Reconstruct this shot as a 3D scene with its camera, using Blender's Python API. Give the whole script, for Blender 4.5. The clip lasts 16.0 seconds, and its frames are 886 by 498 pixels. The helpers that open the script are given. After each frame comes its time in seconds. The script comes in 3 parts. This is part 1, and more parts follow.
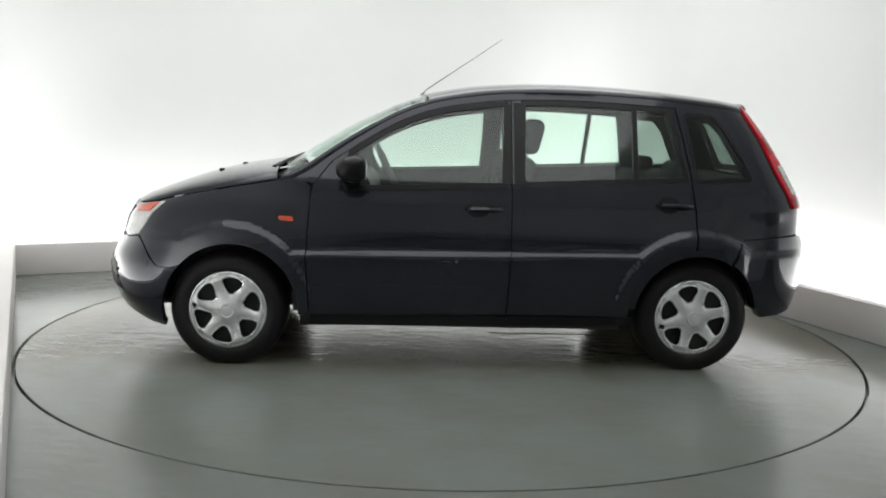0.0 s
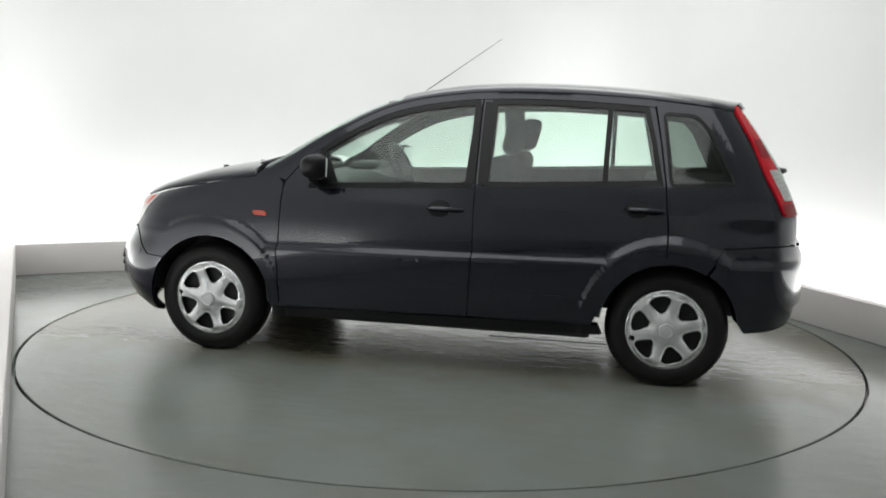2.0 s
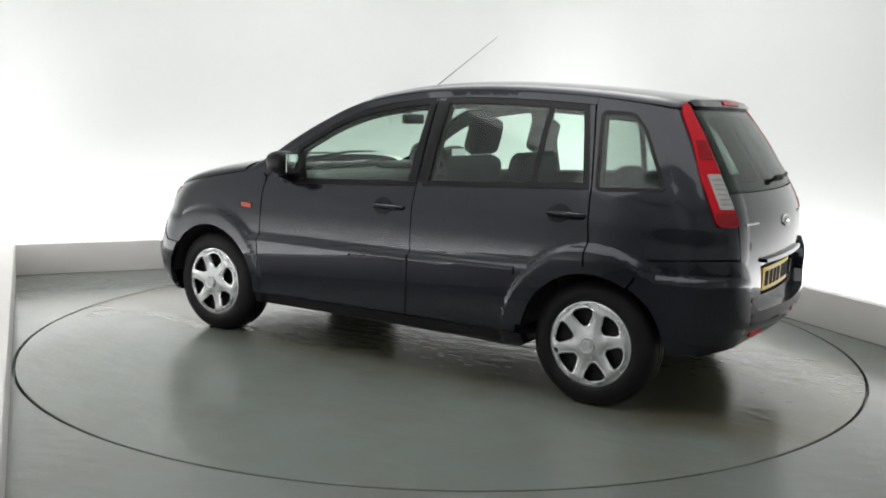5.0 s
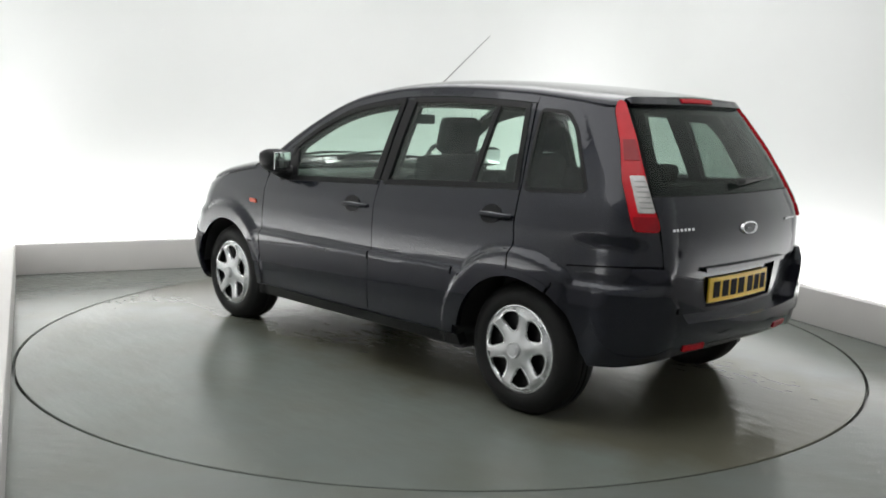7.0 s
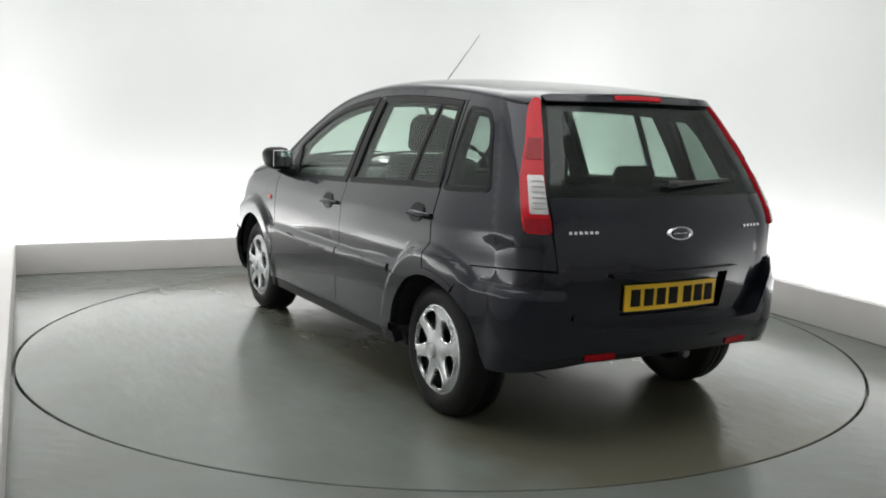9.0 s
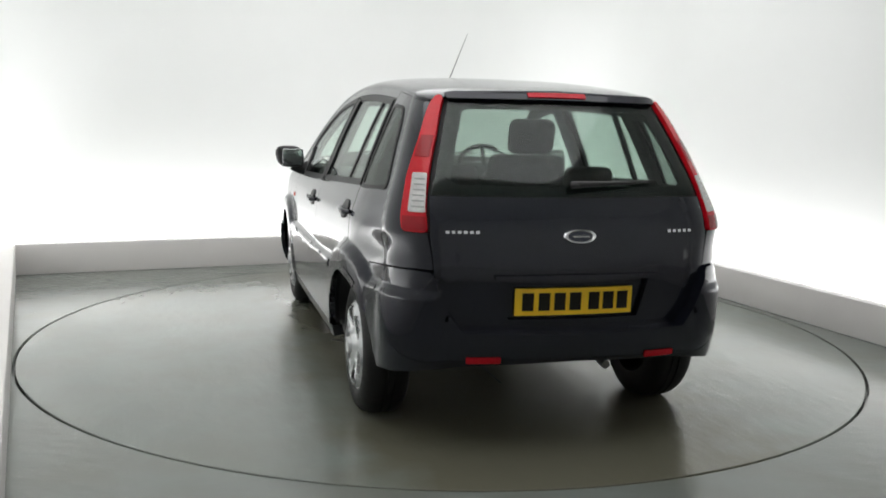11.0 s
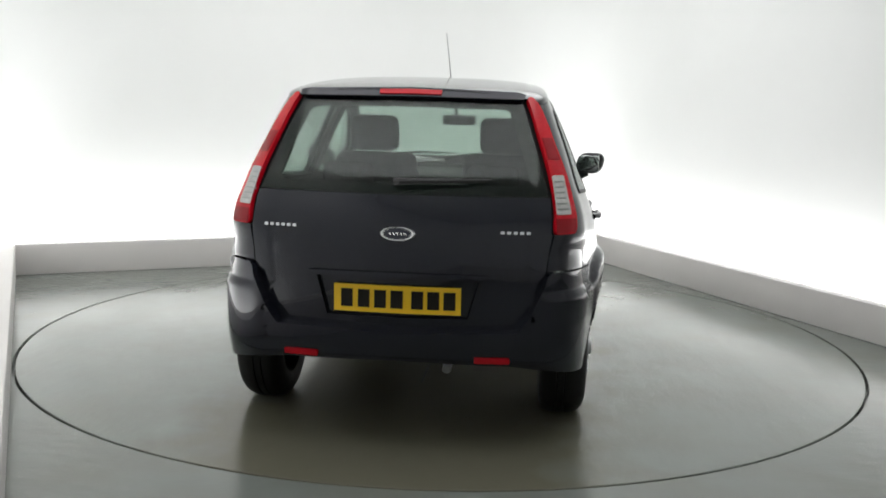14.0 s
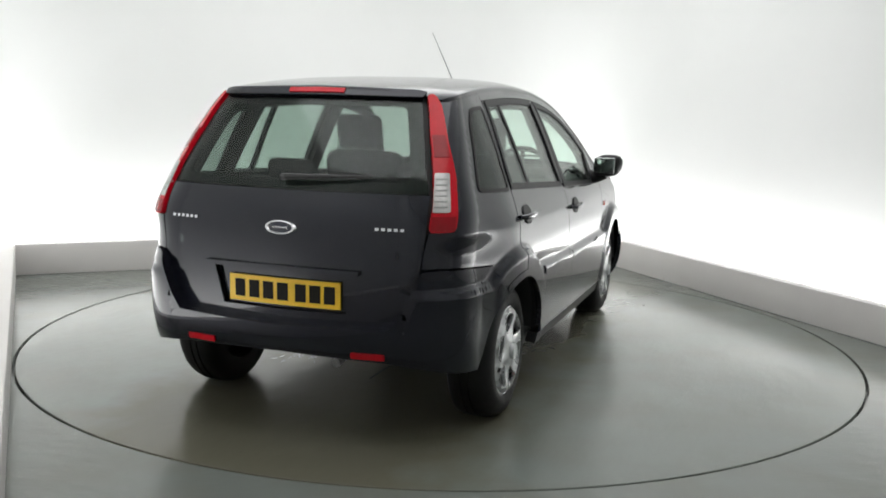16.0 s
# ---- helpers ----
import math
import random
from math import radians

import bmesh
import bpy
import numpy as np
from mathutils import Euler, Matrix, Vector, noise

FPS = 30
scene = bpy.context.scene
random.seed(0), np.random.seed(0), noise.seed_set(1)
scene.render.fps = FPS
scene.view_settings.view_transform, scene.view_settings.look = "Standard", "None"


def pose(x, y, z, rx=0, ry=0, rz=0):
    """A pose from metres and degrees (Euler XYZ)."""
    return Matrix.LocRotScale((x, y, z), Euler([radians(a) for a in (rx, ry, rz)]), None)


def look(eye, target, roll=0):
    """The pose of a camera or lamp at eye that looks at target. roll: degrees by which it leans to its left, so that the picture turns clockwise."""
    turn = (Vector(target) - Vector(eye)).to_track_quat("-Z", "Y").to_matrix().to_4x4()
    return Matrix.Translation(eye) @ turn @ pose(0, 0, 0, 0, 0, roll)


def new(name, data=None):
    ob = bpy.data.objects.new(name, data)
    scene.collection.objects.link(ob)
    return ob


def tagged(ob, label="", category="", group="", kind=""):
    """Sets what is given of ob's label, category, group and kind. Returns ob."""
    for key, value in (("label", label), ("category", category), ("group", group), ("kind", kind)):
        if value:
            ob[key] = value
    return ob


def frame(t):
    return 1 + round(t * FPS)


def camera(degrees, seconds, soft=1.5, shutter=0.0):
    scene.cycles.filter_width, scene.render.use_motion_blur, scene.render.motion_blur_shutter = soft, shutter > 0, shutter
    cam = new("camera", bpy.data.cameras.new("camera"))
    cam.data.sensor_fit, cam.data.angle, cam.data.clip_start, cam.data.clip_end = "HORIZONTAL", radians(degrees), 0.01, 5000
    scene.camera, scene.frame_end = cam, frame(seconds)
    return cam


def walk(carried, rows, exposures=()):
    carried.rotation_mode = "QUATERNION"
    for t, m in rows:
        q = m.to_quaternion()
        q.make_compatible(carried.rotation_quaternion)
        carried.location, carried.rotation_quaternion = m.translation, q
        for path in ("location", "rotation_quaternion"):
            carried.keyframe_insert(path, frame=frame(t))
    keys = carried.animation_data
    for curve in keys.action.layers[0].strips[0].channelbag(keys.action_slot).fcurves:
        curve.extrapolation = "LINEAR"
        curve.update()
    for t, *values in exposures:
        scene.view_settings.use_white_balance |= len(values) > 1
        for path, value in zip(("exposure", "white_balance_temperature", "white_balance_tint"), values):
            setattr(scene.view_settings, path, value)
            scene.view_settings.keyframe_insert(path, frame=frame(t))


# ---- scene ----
EYE, TARGET, ROLL = (0.0000, -5.5556, 1.3544), (-0.0002, -0.6094, 0.6226), 1.545
cam = camera(51.720, 16.0, soft=1.8)
walk(cam, [(0.0, look(EYE, TARGET, ROLL)), (16.0, look(EYE, TARGET, ROLL))], [(0.0, 0.0), (16.0, 0.0)])
# the turntable: its middle and radius
TX, TY, RING = 0.0038, 0.0318, 2.4321
# where the car stands from the axis, and the heading in degrees at each time
OX, OY = -0.0807, -0.0088
TURN = [(0.0, 182.44), (0.5, 178.91), (1.0, 175.38), (1.5, 171.87), (2.0, 168.40), (2.5, 164.95), (3.0, 161.50), (3.5, 158.06), (4.0, 154.58), (6.5, 137.14), (7.0, 133.68), (7.5, 130.21), (8.0, 126.73), (8.5, 123.25), (9.0, 119.76), (11.5, 102.19), (12.0, 98.64), (12.5, 95.12), (13.0, 91.58), (13.5, 88.06), (14.0, 84.52), (14.5, 80.99), (15.0, 77.45), (15.5, 73.95), (16.0, 70.39)]

# ---- light ----
world = bpy.data.worlds.new("world")
scene.world = world
world.use_nodes = True
world.node_tree.nodes["Background"].inputs[0].default_value = (0.9, 0.95, 1.0, 1)
world.node_tree.nodes["Background"].inputs[1].default_value = 0.02


COVE = 11.0  # watts for each metre of the lamps behind the kerb


def area(name, eye, target, sx, sy, watts, colour=(1, 1, 1)):
    d = bpy.data.lights.new(name, "AREA")
    d.shape, d.size, d.size_y, d.energy, d.color = "RECTANGLE", sx, sy, watts, colour
    ob = new(name, d)
    ob.matrix_world = look(eye, target)
    return ob


# ---- materials ----
def mat(name, colour, rough=0.5, metal=0.0, coat=0.0, spec=0.5, var=0.0, scale=30.0, bump=0.0, bump_scale=200.0, emit=0.0):
    m = bpy.data.materials.new(name)
    m.use_nodes = True
    nt = m.node_tree
    b = nt.nodes["Principled BSDF"]
    b.inputs["Base Color"].default_value = (*colour, 1)
    b.inputs["Roughness"].default_value = rough
    b.inputs["Metallic"].default_value = metal
    b.inputs["Coat Weight"].default_value = coat
    b.inputs["Coat Roughness"].default_value = 0.04
    b.inputs["Specular IOR Level"].default_value = spec
    tc = nt.nodes.new("ShaderNodeTexCoord")
    if var:
        n = nt.nodes.new("ShaderNodeTexNoise")
        n.inputs["Scale"].default_value, n.inputs["Detail"].default_value = scale, 8
        nt.links.new(tc.outputs["Object"], n.inputs["Vector"])
        mix = nt.nodes.new("ShaderNodeMix")
        mix.data_type = "RGBA"
        mix.inputs["A"].default_value = (*[c * (1 - var) for c in colour], 1)
        mix.inputs["B"].default_value = (*[min(1, c * (1 + var)) for c in colour], 1)
        nt.links.new(n.outputs["Fac"], mix.inputs["Factor"])
        nt.links.new(mix.outputs["Result"], b.inputs["Base Color"])
        r = nt.nodes.new("ShaderNodeMapRange")
        r.inputs["To Min"].default_value, r.inputs["To Max"].default_value = max(0.02, rough * (1 - var)), min(1, rough * (1 + var))
        nt.links.new(n.outputs["Fac"], r.inputs["Value"])
        nt.links.new(r.outputs["Result"], b.inputs["Roughness"])
    if bump:
        n = nt.nodes.new("ShaderNodeTexNoise")
        n.inputs["Scale"].default_value, n.inputs["Detail"].default_value = bump_scale, 4
        nt.links.new(tc.outputs["Object"], n.inputs["Vector"])
        bp = nt.nodes.new("ShaderNodeBump")
        bp.inputs["Strength"].default_value, bp.inputs["Distance"].default_value = bump, 0.002
        nt.links.new(n.outputs["Fac"], bp.inputs["Height"])
        nt.links.new(bp.outputs["Normal"], b.inputs["Normal"])
    return m


def glass_mat(name, tint, rough=0.0, gloss=1.0):
    m = bpy.data.materials.new(name)
    m.use_nodes = True
    nt = m.node_tree
    nt.nodes.remove(nt.nodes["Principled BSDF"])
    out = nt.nodes["Material Output"]
    tr, gl, lw, mx = (nt.nodes.new("ShaderNode" + k) for k in ("BsdfTransparent", "BsdfGlossy", "LayerWeight", "MixShader"))
    tr.inputs["Color"].default_value = (*tint, 1)
    gl.inputs["Roughness"].default_value = rough
    gl.inputs["Color"].default_value = (gloss, gloss, gloss, 1)
    lw.inputs["Blend"].default_value = 0.5
    pw, mul = nt.nodes.new("ShaderNodeMath"), nt.nodes.new("ShaderNodeMath")
    pw.operation, pw.inputs[1].default_value = "POWER", 5.0
    mul.operation, mul.inputs[1].default_value, mul.inputs[2].default_value = "MULTIPLY_ADD", 0.6, 0.028
    nt.links.new(lw.outputs["Facing"], pw.inputs[0])
    nt.links.new(pw.outputs[0], mul.inputs[0])
    nt.links.new(mul.outputs[0], mx.inputs[0])
    nt.links.new(tr.outputs[0], mx.inputs[1])
    nt.links.new(gl.outputs[0], mx.inputs[2])
    nt.links.new(mx.outputs[0], out.inputs["Surface"])
    return m


PAINT = mat("metallic_paint", (0.0076, 0.0088, 0.0158), 0.26, 0.38, 0.76, spec=0.2, var=0.06, scale=900)
BLACK_TRIM = mat("black_trim", (0.004, 0.004, 0.0045), 0.38, spec=0.25, var=0.15, scale=60)
PLASTIC = mat("dark_plastic", (0.018, 0.018, 0.019), 0.5, var=0.1, scale=80, bump=0.2, bump_scale=900)
RUBBER = mat("tyre_rubber", (0.008, 0.008, 0.008), 0.55, spec=0.22, var=0.25, scale=25, bump=0.2, bump_scale=300)
LINING = mat("headlining", (0.09, 0.09, 0.088), 0.9, var=0.1, scale=200)
LININGS = mat("door_lining", (0.015, 0.015, 0.016), 0.8, var=0.2, scale=120)
INK_BLUE = mat("emblem_blue", (0.02, 0.022, 0.035), 0.25, 0, 0.5)
CLOTH = mat("seat_cloth", (0.018, 0.018, 0.020), 0.9, var=0.3, scale=300, bump=0.4, bump_scale=700)
SILVER = mat("silver_plastic", (0.56, 0.57, 0.58), 0.40, 0.5, 0.4, var=0.06, scale=40)
# lighter copy of the cover's silver: edge highlights put into the colour
SILVER_HIGHLIGHT = mat("silver_highlight", (0.82, 0.83, 0.84), 0.22, 0.7, 0.5)
STEEL = mat("dull_steel", (0.22, 0.22, 0.22), 0.35, 0.9, var=0.2, scale=50)
CHROME = mat("chrome", (0.8, 0.8, 0.82), 0.12, 1.0)
RED = mat("red_lens", (0.46, 0.004, 0.012), 0.2, 0, 0.1, spec=0.3, var=0.18, scale=18)
DEEP_RED = mat("deep_red_lens", (0.25, 0.003, 0.009), 0.2, 0, 0.1, spec=0.3, var=0.15, scale=25)
CLEAR = mat("clear_lens", (0.46, 0.45, 0.44), 0.2, 0.2, 0.8, var=0.35, scale=45)
AMBER = mat("amber_lens", (0.50, 0.06, 0.022), 0.2, 0, 0.6, var=0.15, scale=60)
YELLOW = mat("yellow_plate", (0.90, 0.56, 0.015), 0.4, var=0.06, scale=12)
INK = mat("plate_ink", (0.012, 0.010, 0.008), 0.7, spec=0.2)
MIRROR = mat("mirror_glass", (0.75, 0.78, 0.78), 0.03, 1.0)
GLASS = glass_mat("window_glass", (0.88, 0.945, 0.91))
DARK_GLASS = glass_mat("tinted_glass", (0.62, 0.68, 0.65))
WALL = mat("white_wall", (0.82, 0.83, 0.82), 0.85, var=0.02, scale=2)
KERB = mat("kerb_paint", (0.60, 0.58, 0.565), 0.6, var=0.06, scale=3)


def floor_mat(name, colour, brown_band=False):
    m = bpy.data.materials.new(name)
    m.use_nodes = True
    nt = m.node_tree
    b = nt.nodes["Principled BSDF"]
    tc = nt.nodes.new("ShaderNodeTexCoord")

    def noise_tex(scale, detail, stretch=(1, 1, 1)):
        mp = nt.nodes.new("ShaderNodeMapping")
        mp.inputs["Scale"].default_value = stretch
        n = nt.nodes.new("ShaderNodeTexNoise")
        n.inputs["Scale"].default_value, n.inputs["Detail"].default_value = scale, detail
        nt.links.new(tc.outputs["Object"], mp.inputs[0])
        nt.links.new(mp.outputs[0], n.inputs["Vector"])
        return n

    def ramp(n, lo, hi, a, z):
        r = nt.nodes.new("ShaderNodeMapRange")
        r.inputs["From Min"].default_value, r.inputs["From Max"].default_value = lo, hi
        r.inputs["To Min"].default_value, r.inputs["To Max"].default_value = a, z
        nt.links.new(n.outputs["Fac"], r.inputs["Value"])
        return r

    def mixed(fac, ca, cb):
        x = nt.nodes.new("ShaderNodeMix")
        x.data_type = "RGBA"
        nt.links.new(fac.outputs[0], x.inputs["Factor"])
        for key, c in (("A", ca), ("B", cb)):
            if isinstance(c, tuple):
                x.inputs[key].default_value = (*c, 1)
            else:
                nt.links.new(c.outputs["Result"], x.inputs[key])
        return x

    big, mid, fine = noise_tex(0.8, 4), noise_tex(2.4, 7), noise_tex(60, 8)
    base = mixed(ramp(big, 0.25, 0.75, 0, 1), tuple(c * 0.92 for c in colour), tuple(c * 1.06 for c in colour))
    brown = (colour[0] * 0.84, colour[1] * 0.76, colour[2] * 0.66)
    base = mixed(ramp(mid, 0.40, 0.68, 0, 0.42), base, brown)
    if brown_band:
        # a darker brown band along the car's standing place, with a wavering edge
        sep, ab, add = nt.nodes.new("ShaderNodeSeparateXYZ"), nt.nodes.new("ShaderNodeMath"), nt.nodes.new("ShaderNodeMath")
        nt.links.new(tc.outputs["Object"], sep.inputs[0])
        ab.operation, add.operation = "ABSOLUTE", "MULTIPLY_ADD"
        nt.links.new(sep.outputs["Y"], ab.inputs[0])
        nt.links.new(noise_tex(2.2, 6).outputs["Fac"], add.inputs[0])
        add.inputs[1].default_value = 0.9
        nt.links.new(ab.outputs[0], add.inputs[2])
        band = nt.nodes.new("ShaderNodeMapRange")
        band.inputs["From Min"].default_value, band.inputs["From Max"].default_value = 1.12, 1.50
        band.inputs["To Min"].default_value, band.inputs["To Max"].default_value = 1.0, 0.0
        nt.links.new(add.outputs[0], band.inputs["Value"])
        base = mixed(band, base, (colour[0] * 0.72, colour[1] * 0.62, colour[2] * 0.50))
    base = mixed(ramp(fine, 0.30, 0.80, 0, 0.05), base, tuple(c * 0.7 for c in colour))
    nt.links.new(base.outputs["Result"], b.inputs["Base Color"])
    rr = ramp(noise_tex(1.1, 1), 0.25, 0.75, 0.262, 0.165)
    b.inputs["Specular IOR Level"].default_value = 0.45
    nt.links.new(rr.outputs[0], b.inputs["Roughness"])
    bp = nt.nodes.new("ShaderNodeBump")
    bp.inputs["Strength"].default_value, bp.inputs["Distance"].default_value = 0.22, 0.01
    nt.links.new(noise_tex(6.0, 2, (1, 2.2, 1)).outputs["Fac"], bp.inputs["Height"])
    nt.links.new(bp.outputs["Normal"], b.inputs["Normal"])
    return m


FLOOR = floor_mat("painted_concrete", (0.165, 0.181, 0.166))
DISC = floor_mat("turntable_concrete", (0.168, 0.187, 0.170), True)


# ---- builders ----
def mesh_ob(name, verts, faces, material, parent=None, label="", smooth=True, normals=None):
    me = bpy.data.meshes.new(name)
    me.from_pydata(verts, [], faces)
    me.materials.append(material)
    if smooth:
        me.polygons.foreach_set("use_smooth", [True] * len(me.polygons))
    me.update()
    if normals:
        me.normals_split_custom_set(normals)
    ob = new(name, me)
    if parent:
        ob.parent = parent
    if label:
        tagged(ob, label)
    return ob


def part(name, bm, material, parent=None, label="", sharp=35.0):
    me = bpy.data.meshes.new(name)
    bmesh.ops.recalc_face_normals(bm, faces=bm.faces)
    for f in bm.faces:
        f.smooth = True
    for e in bm.edges:
        if len(e.link_faces) == 2 and e.calc_face_angle(0) > radians(sharp):
            e.smooth = False
    bm.to_mesh(me)
    bm.free()
    me.materials.append(material)
    ob = new(name, me)
    if parent:
        ob.parent = parent
    if label:
        tagged(ob, label)
    return ob


def box(bm, cx, cy, cz, sx, sy, sz, bevel=0.0, m=None):
    r = bmesh.ops.create_cube(bm, size=1)
    t = Matrix.Translation((cx, cy, cz)) @ Matrix.Diagonal((sx, sy, sz, 1))
    bmesh.ops.transform(bm, matrix=t, verts=r["verts"])
    vs = r["verts"]
    if bevel:
        es = {e for v in vs for e in v.link_edges}
        g = bmesh.ops.bevel(bm, geom=list(es), offset=bevel, segments=3, profile=0.5, affect="EDGES")
        vs = list(set(g["verts"]) | {v for v in vs if v.is_valid})
    if m:
        bmesh.ops.transform(bm, matrix=m, verts=vs)
    return vs


def tube(bm, pts, radius, sides=10):
    """A rod through the points."""
    rings = []
    for i, p in enumerate(pts):
        p = Vector(p)
        d = (Vector(pts[min(i + 1, len(pts) - 1)]) - Vector(pts[max(i - 1, 0)])).normalized()
        a = d.orthogonal().normalized()
        c = d.cross(a)
        r = radius[i] if isinstance(radius, (list, tuple)) else radius
        rings.append([bm.verts.new(p + (a * math.cos(k * 2 * math.pi / sides) + c * math.sin(k * 2 * math.pi / sides)) * r) for k in range(sides)])
    for a, b in zip(rings, rings[1:]):
        for k in range(sides):
            bm.faces.new((a[k], a[(k + 1) % sides], b[(k + 1) % sides], b[k]))
    bm.faces.new(rings[0][::-1])
    bm.faces.new(rings[-1])


def lathe(profile, sides=48, closed=False):
    """A body turned round the y axis from (radius, y) pairs."""
    bm = bmesh.new()
    rings = []
    for r, y in profile:
        rings.append([bm.verts.new((r * math.cos(k * 2 * math.pi / sides), y, r * math.sin(k * 2 * math.pi / sides))) for k in range(sides)])
    pairs = list(zip(rings, rings[1:])) + ([(rings[-1], rings[0])] if closed else [])
    for a, b in pairs:
        for k in range(sides):
            bm.faces.new((a[k], a[(k + 1) % sides], b[(k + 1) % sides], b[k]))
    if not closed:
        bm.faces.new(rings[0])
        bm.faces.new(rings[-1][::-1])
    return bm


def inset(poly, d):
    """The closed outline moved inwards by d (outwards where d is negative)."""
    n = len(poly)
    area2 = sum(poly[i][0] * poly[(i + 1) % n][1] - poly[(i + 1) % n][0] * poly[i][1] for i in range(n))
    s = 1 if area2 > 0 else -1
    out = []
    for i in range(n):
        p, q, r = Vector(poly[i - 1]), Vector(poly[i]), Vector(poly[(i + 1) % n])
        a, b = (q - p).normalized(), (r - q).normalized()
        na, nb = Vector((-a.y, a.x)) * s, Vector((-b.y, b.x)) * s
        k = (na + nb) / max(0.35, 1 + na.dot(nb))
        out.append(tuple(q + k * d))
    return out


def rounded(poly, r, steps=4):
    """The outline with its corners rounded off."""
    out, n = [], len(poly)
    for i in range(n):
        p, q, s = Vector(poly[i - 1]), Vector(poly[i]), Vector(poly[(i + 1) % n])
        ra = min(r, (p - q).length * 0.45, (s - q).length * 0.45)
        a, b = q + (p - q).normalized() * ra, q + (s - q).normalized() * ra
        for k in range(steps + 1):
            t = k / steps
            out.append(tuple(a * (1 - t) ** 2 + q * 2 * t * (1 - t) + b * t * t))
    return out


def dense(poly, step):
    out, n = [], len(poly)
    for i in range(n):
        p, q = Vector(poly[i]), Vector(poly[(i + 1) % n])
        k = max(1, math.ceil((q - p).length / step))
        out += [tuple(p.lerp(q, j / k)) for j in range(k)]
    return out


def panel(name, poly, material, parent, surf, label="", holes=(), off=0.0, thick=0.012, grid=0.05, mirror=1, join=False, gap=0.0, flip=-1, lift=None):
    """A curved sheet: the outline, with its holes, filled in the flat and laid on the surface surf(a, b).
    mirror -1: on the car's right; join: both halves in one sheet; off: height over the surface."""
    poly = dense(inset(poly, gap) if gap else list(poly), grid)
    bm = bmesh.new()
    for loop in [poly] + [dense(inset(h, -gap) if gap else list(h), grid) for h in holes]:
        vs = [bm.verts.new((a, b, 0)) for a, b in loop]
        for i in range(len(vs)):
            bm.edges.new((vs[i - 1], vs[i]))
    bmesh.ops.triangle_fill(bm, use_beauty=True, use_dissolve=False, edges=bm.edges[:])
    for axis in (0, 1):
        lo, hi = min(p[axis] for p in poly), max(p[axis] for p in poly)
        k = math.floor(lo / grid) + 1
        while k * grid < hi - 1e-5:
            co, no = [0, 0, 0], [0, 0, 0]
            co[axis], no[axis] = k * grid + 0.00037, 1
            bmesh.ops.bisect_plane(bm, geom=bm.verts[:] + bm.edges[:] + bm.faces[:], dist=1e-5, plane_co=co, plane_no=no)
            k += 1
    bm.verts.index_update()
    flat = [(v.co.x, v.co.y) for v in bm.verts]
    tris = [[v.index for v in f.verts] for f in bm.faces if f.calc_area() > 1e-10]
    rim = [(e.verts[0].index, e.verts[1].index, next(v.index for v in e.link_faces[0].verts if v not in e.verts)) for e in bm.edges if len(e.link_faces) == 1]
    bm.free()
    h, pos, nrm = 1e-3, [], []
    for a, b in flat:
        p = Vector(surf(a, b))
        n = (Vector(surf(a + h, b)) - Vector(surf(a - h, b))).cross(Vector(surf(a, b + h)) - Vector(surf(a, b - h)))
        n = n.normalized() * flip if n.length > 1e-12 else Vector((0, 0, 1))
        pos.append(p), nrm.append(n)
    verts, faces, normals = [], [], []
    for sy in ((1, -1) if join else (mirror,)):
        base, n = len(verts), len(flat)
        for depth in (0, -thick):
            for (a, b), p, m in zip(flat, pos, nrm):
                q = p + m * (off + (lift(a, b) if lift else 0.0) + depth)
                verts.append((q.x, q.y * sy, q.z))
        mn = [Vector((m.x, m.y * sy, m.z)) for m in nrm]

        def add(ids, want, ns):
            a, b, c = (Vector(verts[i]) for i in ids[:3])
            if (b - a).cross(c - a).dot(want) < 0:
                ids, ns = ids[::-1], ns[::-1]
            faces.append(ids)
            normals.extend(ns)

        for t in tris:
            add([base + i for i in t], mn[t[0]], [mn[i] for i in t])
            add([base + n + i for i in t], -mn[t[0]], [-mn[i] for i in t])
        for i, j, k in rim:
            if join and abs(pos[i].y) < 1e-3 and abs(pos[j].y) < 1e-3:
                continue
            p, q = Vector(verts[base + i]), Vector(verts[base + j])
            w = (q - p).cross(mn[i])
            if w.length < 1e-9:
                continue
            w.normalize()
            if w.dot(Vector(verts[base + k]) - p) > 0:
                w, i, j = -w, j, i
            add([base + i, base + j, base + n + j, base + n + i], w, [w] * 4)
    return mesh_ob(name, verts, faces, material, parent, label, normals=[tuple(v) for v in normals])


# ---- the studio ----
def slab(name, x0, x1, y0, y1, z0, z1, material, label="", bevel=0.0):
    bm = bmesh.new()
    box(bm, (x0 + x1) / 2, (y0 + y1) / 2, (z0 + z1) / 2, x1 - x0, y1 - y0, z1 - z0, bevel)
    return tagged(part(name, bm, material), label, name.split("_")[0], kind="structure")


def along(name, a, b, back, z0, z1, material, label="", bevel=0.0):
    """A wall whose inner face runs from a to b on the ground; back is its depth to the left of that way."""
    a, b = Vector(a), Vector(b)
    d = b - a
    bm = bmesh.new()
    box(bm, d.length / 2, back / 2, (z0 + z1) / 2, d.length, abs(back), z1 - z0, bevel,
        Matrix.Translation((a.x, a.y, 0)) @ Matrix.Rotation(math.atan2(d.y, d.x), 4, "Z"))
    return tagged(part(name, bm, material), label, name.split("_")[0], kind="structure")


